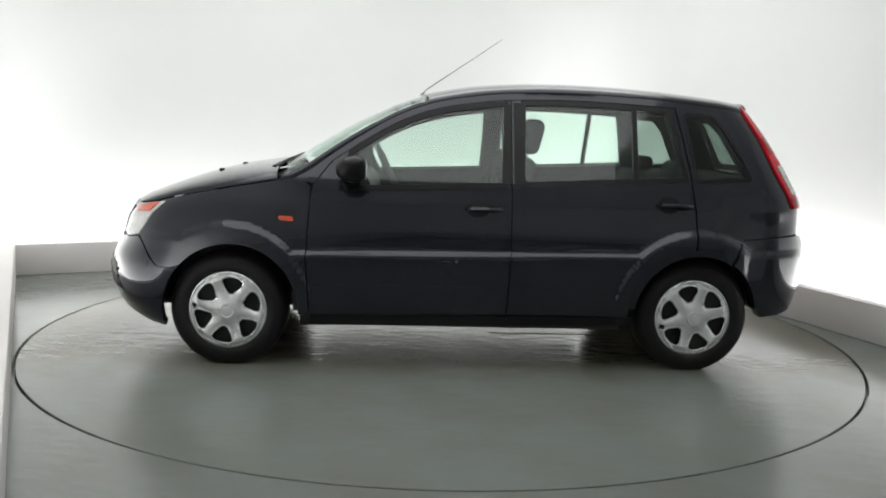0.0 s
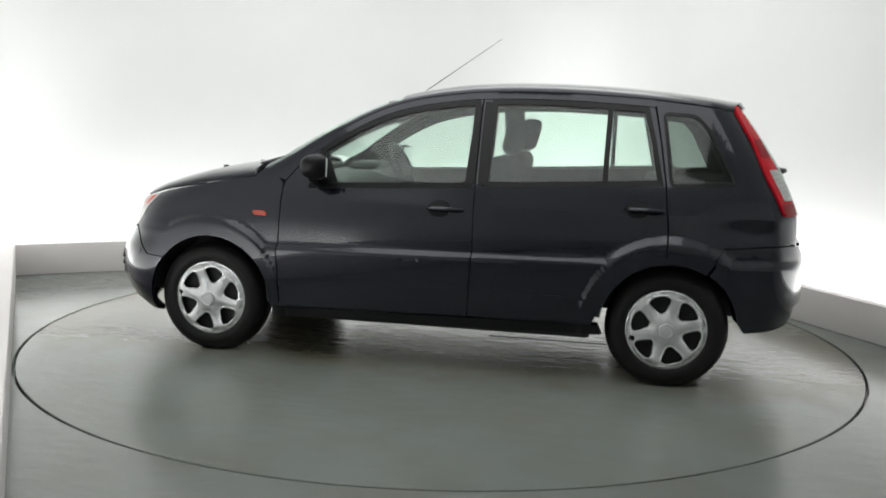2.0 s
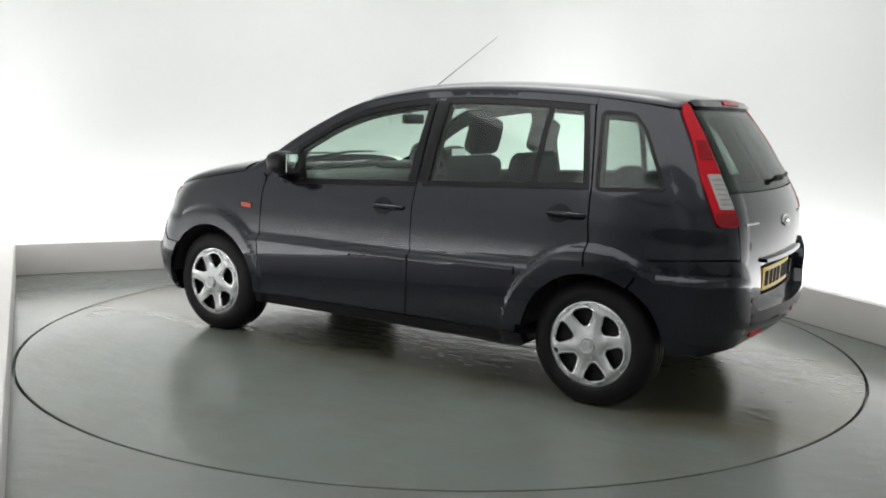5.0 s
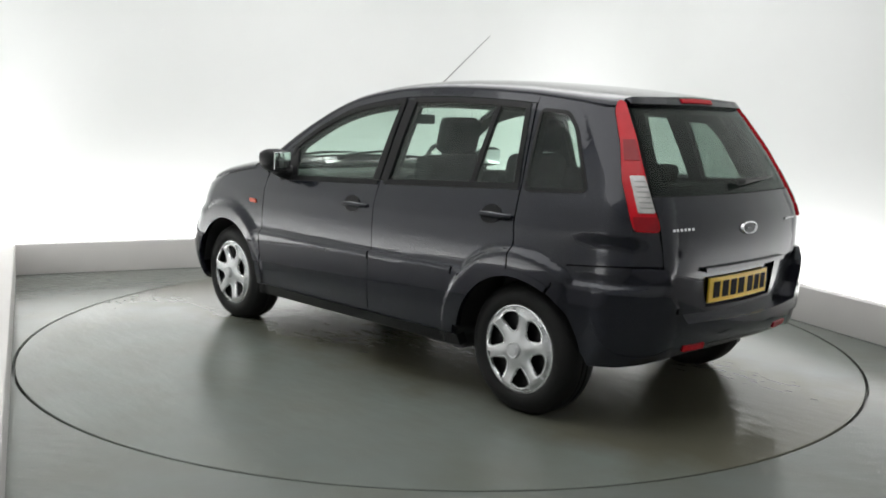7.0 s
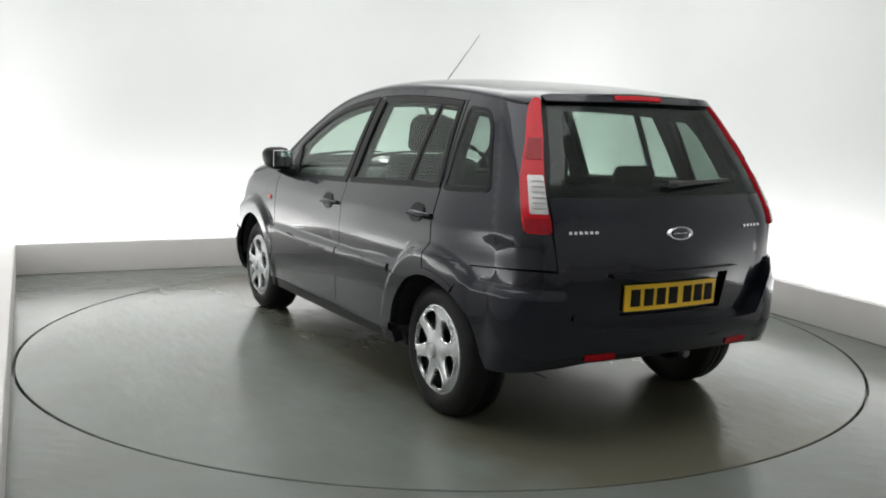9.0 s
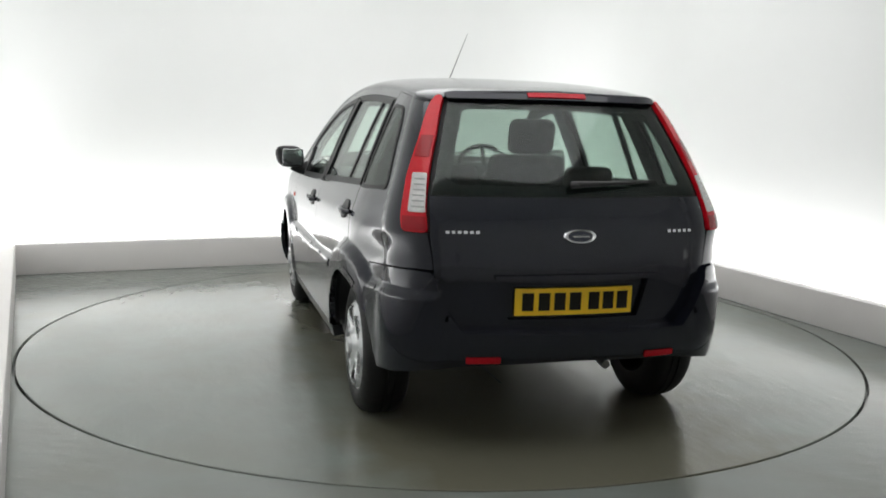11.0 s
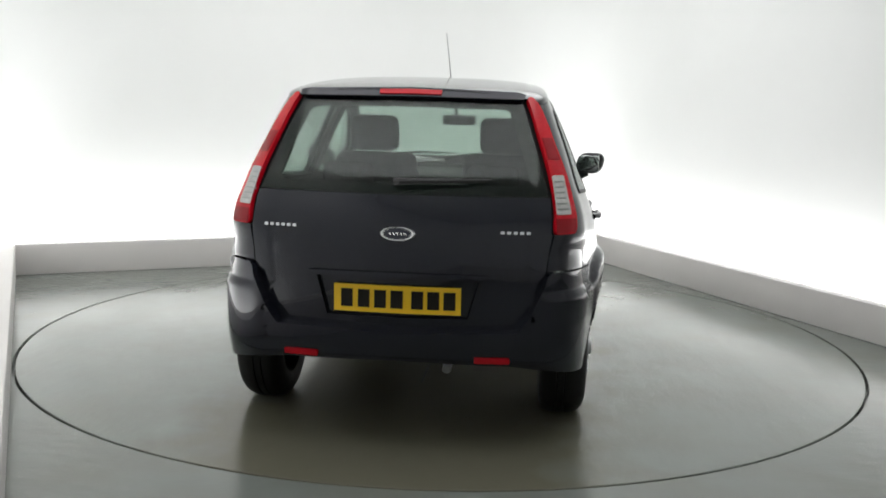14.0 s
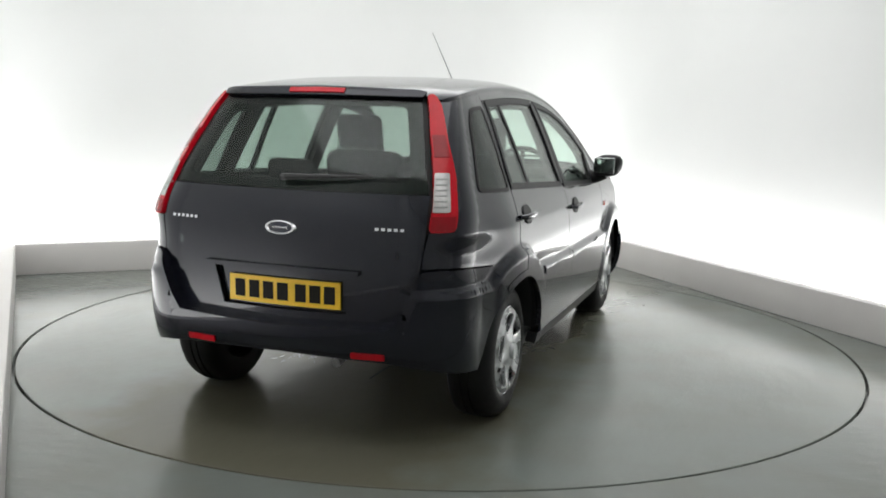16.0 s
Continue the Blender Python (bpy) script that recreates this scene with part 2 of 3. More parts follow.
# ---- car surface: x forward, y to the car's left, z up, origin on the ground midway between the axles ----
def lerp_table(v, table):
    """Smooth interpolation in a short table of (v, value)."""
    if v <= table[0][0]:
        return table[0][1]
    for i in range(len(table) - 1):
        (a, fa), (b, fb) = table[i], table[i + 1]
        if v <= b:
            sa = (fb - table[i - 1][1]) / (b - table[i - 1][0]) if i else (fb - fa) / (b - a)
            sb = (table[i + 2][1] - fa) / (table[i + 2][0] - a) if i + 2 < len(table) else (fb - fa) / (b - a)
            k, h = (v - a) / (b - a), b - a
            return (fa * (1 + 2 * k) * (1 - k) ** 2 + sa * h * k * (1 - k) ** 2
                    + fb * k * k * (3 - 2 * k) + sb * h * k * k * (k - 1))
    return table[-1][1]


def sstep(k):
    k = min(1.0, max(0.0, k))
    return k * k * (3 - 2 * k)


WIDTH = [(0.15, 0.789), (0.25, 0.811), (0.40, 0.829), (0.60, 0.836), (0.72, 0.838), (0.80, 0.832), (0.852, 0.8275), (0.866, 0.8235), (0.90, 0.811), (0.97, 0.786),
         (1.05, 0.752), (1.20, 0.690), (1.35, 0.620), (1.45, 0.566)]
REAR = [(0.22, -1.830), (0.30, -1.880), (0.38, -1.908), (0.50, -1.916), (0.72, -1.920), (0.86, -1.912), (0.93, -1.892), (1.00, -1.860),
        (1.089, -1.816), (1.204, -1.741), (1.307, -1.668), (1.39, -1.603), (1.45, -1.555)]
FRONT = [(0.14, 1.66), (0.16, 1.72), (0.20, 1.87), (0.275, 1.955), (0.386, 1.995), (0.50, 1.995), (0.55, 1.98), (0.615, 1.94), (0.70, 1.92), (0.78, 1.885),
         (0.85, 1.82), (0.95, 1.66), (1.05, 1.4)]
HUB_X, HUB_Z = 1.243, 0.283
RISE = 0.025  # ride height over the tables' datum
BOW_R = 0.17


def strip_z(x):
    return 0.604 - 0.0125 * x


def half_width(x, z):
    w = lerp_table(z, WIDTH)
    d = x + 0.15
    w -= 0.020 * (d / 1.4) ** 2 + (0.045 + 0.038 * sstep((0.95 - z) / 0.2)) * sstep((-1.25 - x) / 0.5)
    low = sstep((strip_z(x) + 0.020 - z) / 0.036)
    arch = sstep((0.482 - math.hypot(abs(x) - HUB_X, z - HUB_Z)) / 0.050) * sstep((x + 1.60) / 0.12)
    return w + max(0.026 * low, 0.036 * arch)


def corner_r(z):
    return 0.24 - 0.04 * sstep((z - 1.0) / 0.4)


def rear_frame(z):
    r = corner_r(z)
    x0 = lerp_table(z, REAR)
    wc = half_width(x0 + 0.3, z)
    xc = x0 + BOW_R * (wc - r) ** 2 + r
    wc = half_width(xc, z)
    return r, x0, wc, xc


def front_frame(z):
    r = 0.45
    xc = lerp_table(z, FRONT) - r
    return r, xc + r, half_width(xc, z), xc


def belt(u, z):
    """Round the body at the height z: u is x along the side and runs on round the corners."""
    r, x0, wc, xc = rear_frame(z)
    if u < xc:
        k = (xc - u) / r
        if k < math.pi / 2:
            return xc - r * math.sin(k), wc - r * (1 - math.cos(k)), z + RISE
        y = wc - r - (xc - r * math.pi / 2 - u)
        return x0 + BOW_R * y * y, y, z + RISE
    r, x0, wc, xc = front_frame(z)
    if u > xc:
        k = (u - xc) / r
        return xc + r * math.sin(k), wc * math.cos(k), z + RISE
    return u, half_width(u, z), z + RISE


def at_rear(y, z):
    """The belt's (u, z) of a place on the tail, y from the middle."""
    r, x0, wc, xc = rear_frame(z)
    if y <= wc - r:
        return xc - r * math.pi / 2 - (wc - r - y), z
    return xc - r * math.acos(max(-1, min(1, 1 - (wc - y) / r))), z


def mid_u(z):
    r, x0, wc, xc = rear_frame(z)
    return xc - r * math.pi / 2 - (wc - r)


def tail(v, z):
    """The belt counted from the middle of the tail."""
    return belt(v + mid_u(z), z)


def on_tail(y, z):
    return at_rear(y, z)[0] - mid_u(z), z


def side_tail(x, z):
    return x - mid_u(z), z


def nose_u(z):
    r, x0, wc, xc = front_frame(z)
    return xc + r * math.pi / 2


def nose(v, z):
    """The belt counted back from the middle of the nose."""
    return belt(nose_u(z) - v, z)


def on_nose(y, z):
    return nose_u(z) - at_front(y, z)[0], z


def side_nose(x, z):
    return nose_u(z) - x, z


def at_front(y, z):
    r, x0, wc, xc = front_frame(z)
    return xc + r * math.acos(max(-1, min(1, y / wc))), z


EDGE = [(-1.66, 1.345), (-1.55, 1.368), (-1.386, 1.398), (-1.055, 1.432), (-0.565, 1.453), (-0.206, 1.445), (-0.056, 1.428), (0.093, 1.405),
        (0.242, 1.366), (0.39, 1.303), (0.539, 1.216), (0.687, 1.118), (0.807, 1.030), (0.897, 0.980), (0.988, 0.966), (1.29, 0.912),
        (1.59, 0.848), (1.75, 0.795), (1.92, 0.72)]
CENTRE = [(-1.66, 1.418), (-1.545, 1.438), (-1.379, 1.462), (-1.05, 1.494), (-0.725, 1.512), (-0.4, 1.514), (-0.08, 1.494), (0.077, 1.469),
          (0.204, 1.443), (0.336, 1.400), (0.464, 1.345), (0.592, 1.286), (0.72, 1.214), (0.848, 1.135), (0.977, 1.050), (1.074, 1.034),
          (1.202, 1.016), (1.363, 0.984), (1.525, 0.938), (1.686, 0.882), (1.80, 0.835), (1.92, 0.76)]


def outline_y(x, z):
    """Half the body's width at x, taken round the rear corner."""
    r, x0, wc, xc = rear_frame(z)
    if x >= xc:
        r, x0, wc, xc = front_frame(z)
        if x <= xc:
            return half_width(x, z)
        k = min(1.0, (x - xc) / r)
        return wc * math.sqrt(1 - k * k)
    k = min(0.97, (xc - x) / r)
    return wc - r * (1 - math.sqrt(1 - k * k))


def cap(x, s):
    """Over the body at x: s runs from 0 at the side's upper edge to 1 in the middle."""
    ze, zc = lerp_table(x, EDGE), lerp_table(x, CENTRE)
    a = s * math.pi / 2
    c, h = math.cos(a), math.sin(a)
    return x, outline_y(x, ze) * math.copysign(abs(c) ** 0.75, c), RISE + ze + (zc - ze) * math.copysign(abs(h) ** 0.75, h)
# inner corners of the kerb round the rectangular studio; the camera stands close to the south-west one
P_WEST, P_NORTH, P_EAST, P_SOUTH = (-3.368, 1.544), (1.247, 3.656), (4.270, -3.773), (0.110, -6.062)
KERB_H, SETBACK, WALL_H = 0.245, 0.34, 3.3


def outward(a, b, d, ext=0.0):
    """The line from a to b moved d to its left, and lengthened."""
    a, b = Vector(a), Vector(b)
    u = (b - a).normalized()
    n = Vector((-u.y, u.x)) * d
    return tuple(a + n - u * ext), tuple(b + n + u * ext)


def floor_ring():
    bm = bmesh.new()
    n, loops = 160, []
    for r in (RING + 0.006, 2.9, 4.5, 9.0):
        loops.append([bm.verts.new((TX + r * math.cos(k * 2 * math.pi / n), TY + r * math.sin(k * 2 * math.pi / n), 0)) for k in range(n)])
    low = [bm.verts.new((v.co.x, v.co.y, -0.06)) for v in loops[0]]
    for a, b in zip([low] + loops, loops):
        for k in range(n):
            bm.faces.new((a[k], b[k], b[(k + 1) % n], a[(k + 1) % n]))
    bm.faces.new([bm.verts.new((v.co.x, v.co.y, -0.0605)) for v in low])
    return tagged(part("floor", bm, FLOOR), "grey-green painted concrete floor, glossy and scuffed", "floor", kind="structure")


floor_ring()
along("kerb_north", P_WEST, P_NORTH, 0.10, 0, KERB_H, KERB, "low off-white painted kerb along the studio wall", 0.006)
along("kerb_east", P_NORTH, P_EAST, 0.10, 0, KERB_H, KERB, "low off-white painted kerb along the studio wall", 0.006)
along("kerb_west", P_SOUTH, P_WEST, 0.10, 0, KERB_H, KERB, "low off-white painted kerb along the studio wall", 0.006)
along("kerb_south", P_EAST, P_SOUTH, 0.10, 0, KERB_H, KERB, "low off-white painted kerb along the studio wall", 0.006)


def backdrop():
    """One bright wall round the studio, with rounded corners, behind the kerb."""
    pts = []
    for p, q, r in ((P_SOUTH, P_WEST, P_NORTH), (P_WEST, P_NORTH, P_EAST), (P_NORTH, P_EAST, P_SOUTH), (P_EAST, P_SOUTH, P_WEST)):
        a, b = (Vector(v) for v in outward(p, q, SETBACK))
        c, d = (Vector(v) for v in outward(q, r, SETBACK))
        u, w = (b - a).normalized(), (d - c).normalized()
        t = (c - b).cross(w) / u.cross(w)
        k = b + u * t
        for i in range(13):
            f = i / 12
            pts.append((k - u * 0.8) * (1 - f) ** 2 + k * 2 * f * (1 - f) + (k + w * 0.8) * f * f)
    verts, faces = [], []
    n = len(pts)
    for i, p in enumerate(pts):
        d = (pts[(i + 1) % n] - pts[i - 1]).normalized()
        o = p + Vector((-d.y, d.x)) * 0.12
        verts += [(p.x, p.y, 0), (p.x, p.y, WALL_H), (o.x, o.y, WALL_H), (o.x, o.y, 0)]
    for i in range(n):
        a, b = 4 * i, 4 * ((i + 1) % n)
        for k in range(4):
            faces.append((a + k, a + (k + 1) % 4, b + (k + 1) % 4, b + k))
    bm = bmesh.new()
    vs = [bm.verts.new(v) for v in verts]
    for f in faces:
        bm.faces.new([vs[k] for k in f])
    tagged(part("wall_backdrop", bm, WALL), "bright white studio backdrop wall with rounded corners", "wall", kind="structure")


backdrop()
slab("ceiling", -9, 9, -8.2, 5.5, WALL_H, WALL_H + 0.1, WALL, "plain white ceiling")


# the lamps behind the kerb end short of the dim entrance end of the room
LAMP_EAST, LAMP_WEST = (3.526, -1.947), (-1.40, -2.76)
area("ceiling_softbox", (0, -0.6, 3.2), (0, -0.6, 0), 3.6, 5.6, 105)
for nm, a, b in (("cove_light_north", P_WEST, P_NORTH), ("cove_light_east", P_NORTH, LAMP_EAST), ("cove_light_west", LAMP_WEST, P_WEST)):
    p, q = outward(a, b, 0.2)
    mid = (Vector(p) + Vector(q)) / 2
    p2, q2 = outward(a, b, SETBACK)
    mid2 = (Vector(p2) + Vector(q2)) / 2
    d = bpy.data.lights.new(nm, "AREA")
    d.shape, d.size, d.size_y, d.energy = "RECTANGLE", (Vector(b) - Vector(a)).length, 0.16, COVE * (Vector(b) - Vector(a)).length
    ob = new(nm, d)
    u = (Vector(b) - Vector(a)).normalized()
    up = Vector((-u.y * 0.12, u.x * 0.12, 1)).normalized()
    ux = Vector((u.x, u.y, 0))
    ob.matrix_world = Matrix((ux, (-up).cross(ux) * -1, -up)).transposed().to_4x4()
    ob.matrix_world = Matrix.Translation((mid.x, mid.y, 0.05)) @ ob.matrix_world


def turntable():
    """A round deck with a dark joint strip let into it."""
    table = tagged(new("turntable"), "round grey concrete car turntable set flush in the floor", "turntable")
    n = 160
    bm = bmesh.new()
    loops = [[bm.verts.new((r * math.cos(k * 2 * math.pi / n), r * math.sin(k * 2 * math.pi / n), z)) for k in range(n)]
             for r, z in ((RING - 0.009, -0.05), (RING - 0.009, -0.003), (RING - 0.012, 0.0))]
    for a, b in zip(loops, loops[1:]):
        for k in range(n):
            bm.faces.new((a[k], a[(k + 1) % n], b[(k + 1) % n], b[k]))
    bm.faces.new(loops[-1])
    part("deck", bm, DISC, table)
    bm = bmesh.new()
    box(bm, -0.70, -0.01, 0.0005, 0.80, 0.006, 0.005, 0.001)
    part("joint_strip", bm, RUBBER, table, "dark rubber joint strip")
    return table


TABLE = turntable()

# ---- the car ----
CAR = tagged(new("car"), "dark grey metallic five-door hatchback car on the turntable", "car")


def curve(f, a, b, n):
    return [(a + (b - a) * i / n, f(a + (b - a) * i / n)) for i in range(n + 1)]


def edge_z(x):
    return lerp_table(x, EDGE)


def arc(cx, cz, r, a, b, n=14):
    return [(cx + r * math.cos(radians(a + (b - a) * i / n)), cz + r * math.sin(radians(a + (b - a) * i / n))) for i in range(n + 1)]


FX, FR, RX, RR = 1.222, 0.352, -1.243, 0.338
GAP = 0.0016


def side_panels(s):
    # front wing
    poly = [(0.815, 0.265), (0.834, 0.57), (0.812, 0.905), (0.812, 0.94), (0.86, 0.985)]
    poly += curve(lambda x: edge_z(x), 0.897, 1.60, 10)
    poly += [(1.66, 0.76), (1.728, 0.662), (1.657, 0.578), (1.590, 0.50), (1.56, 0.455)]
    poly += arc(FX, HUB_Z, FR, 25, 183, 22)
    wing = panel("front_wing", poly, PAINT, CAR, belt, gap=GAP, mirror=s, grid=0.02)
    panel("side_indicator", rounded([(0.893, 0.757), (0.970, 0.762), (0.976, 0.785), (0.903, 0.785)], 0.01), AMBER, wing, belt, "small orange side indicator", off=0.006, mirror=s, grid=0.02)
    # front door
    top = curve(lambda x: edge_z(x) - 0.036, 0.70, -0.238, 14)
    poly = [(0.812, 0.268), (0.830, 0.57), (0.808, 0.905), (0.800, 0.945)] + top + [(-0.240, 0.60), (-0.224, 0.285)]
    win = [(0.64, 0.938)] + curve(lambda x: edge_z(x) - 0.062, 0.60, -0.205, 12) + [(-0.205, 0.972)]
    door = panel("front_door", poly, PAINT, CAR, belt, holes=[win], gap=GAP, mirror=s, grid=0.018)
    panel("window_frame", inset(win, -0.020), BLACK_TRIM, door, belt, holes=[inset(win, 0.007)], off=0.005, thick=0.02, mirror=s, grid=0.025)
    panel("window_glass", win, GLASS, door, belt, off=0.0, thick=0.004, mirror=s, grid=0.025)
    panel("mirror_triangle", [(0.655, 0.94), (0.575, edge_z(0.575) - 0.09), (0.50, 0.95)], BLACK_TRIM, door, belt, off=0.009, mirror=s, grid=0.025)
    panel("pillar_trim", [(-0.185, 0.975), (-0.205, 1.380), (-0.234, 1.385), (-0.238, 0.975)], BLACK_TRIM, door, belt, off=0.008, mirror=s, grid=0.025)
    handle(door, -0.062, 0.842, s)
    # rear door
    top = curve(lambda x: edge_z(x) - 0.036, -0.241, -1.13, 12)
    poly = top + [(-1.165, 1.22), (-1.197, 1.02), (-1.208, 0.90), (-1.222, 0.78)] + arc(RX, HUB_Z, 0.366, 86, 8, 14) + [(-0.87, 0.285), (-0.226, 0.285), (-0.242, 0.60)]
    win = curve(lambda x: edge_z(x) - 0.060, -0.310, -1.085, 10) + [(-1.118, 1.24), (-1.165, 1.020), (-0.300, 0.978)]
    door = panel("rear_door", poly, PAINT, CAR, belt, holes=[win], gap=GAP, mirror=s, grid=0.018)
    panel("window_frame", inset(win, -0.020), BLACK_TRIM, door, belt, holes=[inset(win, 0.007)], off=0.005, thick=0.02, mirror=s, grid=0.025)
    panel("window_glass", win, GLASS, door, belt, off=0.0, thick=0.004, mirror=s, grid=0.025)
    panel("window_divider", [(-0.885, 1.002), (-0.893, 1.386), (-0.921, 1.384), (-0.913, 1.002)], BLACK_TRIM, door, belt, off=0.004, thick=0.02, mirror=s)
    panel("pillar_trim", [(-0.252, 0.975), (-0.252, 1.396), (-0.318, 1.392), (-0.308, 0.975)], BLACK_TRIM, door, belt, off=0.008, mirror=s, grid=0.025)
    handle(door, -1.070, 0.882, s)
    # rear quarter
    top = curve(edge_z, -1.135, -1.50, 8)
    poly = [(-1.137, edge_z(-1.137) - 0.036)] + top + OUTER + [INNER[0], at_rear(0.610, 0.84), at_rear(0.592, 0.72), at_rear(0.66, 0.724), (-1.70, 0.718), (-1.60, 0.708), (-1.50, 0.702)] + arc(RX, HUB_Z, 0.366, 122, 87, 10)
    poly += [(-1.227, 0.78), (-1.213, 0.90), (-1.202, 1.02), (-1.170, 1.22)]
    win = rounded([(-1.176, 1.362), (-1.335, 1.352), (-1.405, 1.28), (-1.542, 1.016), (-1.226, 1.000)], 0.03)
    quarter = panel("rear_quarter", poly, PAINT, CAR, belt, holes=[win], gap=GAP, mirror=s, grid=0.018)
    panel("window_frame", inset(win, -0.006), BLACK_TRIM, quarter, belt, holes=[inset(win, 0.010)], off=0.004, thick=0.01, mirror=s, grid=0.025)
    panel("window_glass", win, DARK_GLASS, quarter, belt, off=0.001, thick=0.004, mirror=s, grid=0.025)
    # arch lips, sill
    panel("arch_lip", arc(RX, HUB_Z, RR, 8, 121, 24) + arc(RX, HUB_Z, 0.370, 121, 8, 24), PAINT, CAR, belt, off=0.003, thick=0.03, mirror=s, grid=0.02)
    panel("sill", [(0.86, 0.205), (0.86, 0.263), (-0.90, 0.283), (-0.92, 0.235)], BLACK_TRIM, CAR, belt, off=-0.006, thick=0.05, mirror=s)
    # rail and pillar between the doors and the roof
    up = curve(lambda x: edge_z(x) + 0.0005, 0.89, -1.135, 30)
    dn = curve(lambda x: edge_z(x) - 0.034, -1.135, 0.71, 26)
    panel("roof_rail", up + dn + [(0.80, 0.952)], PAINT, CAR, belt, mirror=s)
    # rubbing strip
    for nm, a, b in (("rubbing_strip", 0.80, -0.235), ("rubbing_strip", -0.252, -0.86)):
        panel(nm, curve(lambda x: strip_z(x) - 0.002, a, b, 6) + curve(lambda x: strip_z(x) - 0.040, b, a, 6), PAINT, CAR, belt, off=0.007, mirror=s, grid=0.018)
    # lamps
    lamp = panel("tail_lamp", rounded(OUTER + INNER, 0.022), RED, CAR, belt, "tall red tail lamp with a clear lower lens", off=0.012, thick=0.020, mirror=s, grid=0.03)
    panel("lamp_housing", [(u + 0.025, z) for u, z in OUTER] + [(u - 0.03, z) for u, z in INNER], BLACK_TRIM, lamp, belt, off=-0.014, thick=0.01, mirror=s, grid=0.03)
    panel("clear_lens", LENS, CLEAR, lamp, belt, "clear ribbed lens", off=0.015, thick=0.01, mirror=s, grid=0.02)
    for k in range(6):
        z = 0.957 + 0.021 * k
        a, b = 0.664 - 0.25 * (z - 0.94), 0.621 - 0.17 * (z - 0.94)
        panel("lens_rib", [at_rear(a, z), at_rear(b, z), at_rear(b, z + 0.005), at_rear(a, z + 0.005)], STEEL, lamp, belt, off=0.0165, thick=0.004, mirror=s, grid=0.02)
    panel("brake_lens", BRAKE, DEEP_RED, lamp, belt, "darker red lens", off=0.0145, thick=0.01, mirror=s, grid=0.02)
    panel("lower_lens", LOWER, DEEP_RED, lamp, belt, "darker red lens", off=0.0145, thick=0.01, mirror=s, grid=0.02)
    lamp = panel("headlamp", HEADLAMP, CLEAR, CAR, belt, "clear headlamp with an orange indicator", off=0.004, thick=0.03, mirror=s, grid=0.03)
    panel("turn_signal", HEAD_AMBER, AMBER, lamp, belt, "orange indicator lens", off=0.008, thick=0.01, mirror=s, grid=0.02)


def handle(door, x, z, s):
    panel("handle_cup", [(x + 0.062 * math.cos(k * math.pi / 14), z + 0.043 * math.sin(k * math.pi / 14)) for k in range(28)], BLACK_TRIM, door, belt, "black recessed cup", off=0.006, mirror=s, grid=0.02)
    y = belt(x, z)[1]
    bm = bmesh.new()
    zb = z + RISE
    pts = [(x + 0.060, y + 0.002, zb), (x + 0.040, y + 0.026, zb), (x - 0.03, y + 0.030, zb), (x - 0.10, y + 0.024, zb - 0.002), (x - 0.125, y + 0.002, zb - 0.002)]
    tube(bm, pts, [0.010, 0.013, 0.014, 0.013, 0.010], 10)
    for v in bm.verts:
        v.co.y *= s
    part("door_handle", bm, PAINT, door, "body-coloured pull handle")


# outlines of the tail lamp in the belt's plane: down the outside, then up the inside
OUTER = [at_rear(0.502, 1.404), at_rear(0.535, 1.365), at_rear(0.598, 1.22), at_rear(0.660, 1.07), at_rear(0.690, 0.96), at_rear(0.698, 0.868)]
INNER = [at_rear(0.614, 0.866), at_rear(0.612, 0.91), at_rear(0.606, 1.009), at_rear(0.535, 1.248), at_rear(0.480, 1.398)]
LENS = rounded([at_rear(0.636, 1.088), at_rear(0.591, 1.088), at_rear(0.616, 0.940), at_rear(0.672, 0.940)], 0.008)
BRAKE = [at_rear(0.622, 1.15), at_rear(0.575, 1.15), at_rear(0.545, 1.235), at_rear(0.585, 1.235)]
LOWER = [at_rear(0.691, 0.925), at_rear(0.616, 0.925), at_rear(0.618, 0.873), at_rear(0.695, 0.873)]
HEADLAMP = [(1.575, 0.838), (1.66, 0.765), (1.735, 0.660), at_front(0.60, 0.635), at_front(0.48, 0.64), at_front(0.46, 0.74), at_front(0.52, 0.80), (1.68, 0.822)]
HEAD_AMBER = [(1.61, 0.830), (1.675, 0.778), (1.80, 0.765), at_front(0.56, 0.775), at_front(0.55, 0.795), (1.68, 0.818)]
for s in (1, -1):
    side_panels(s)


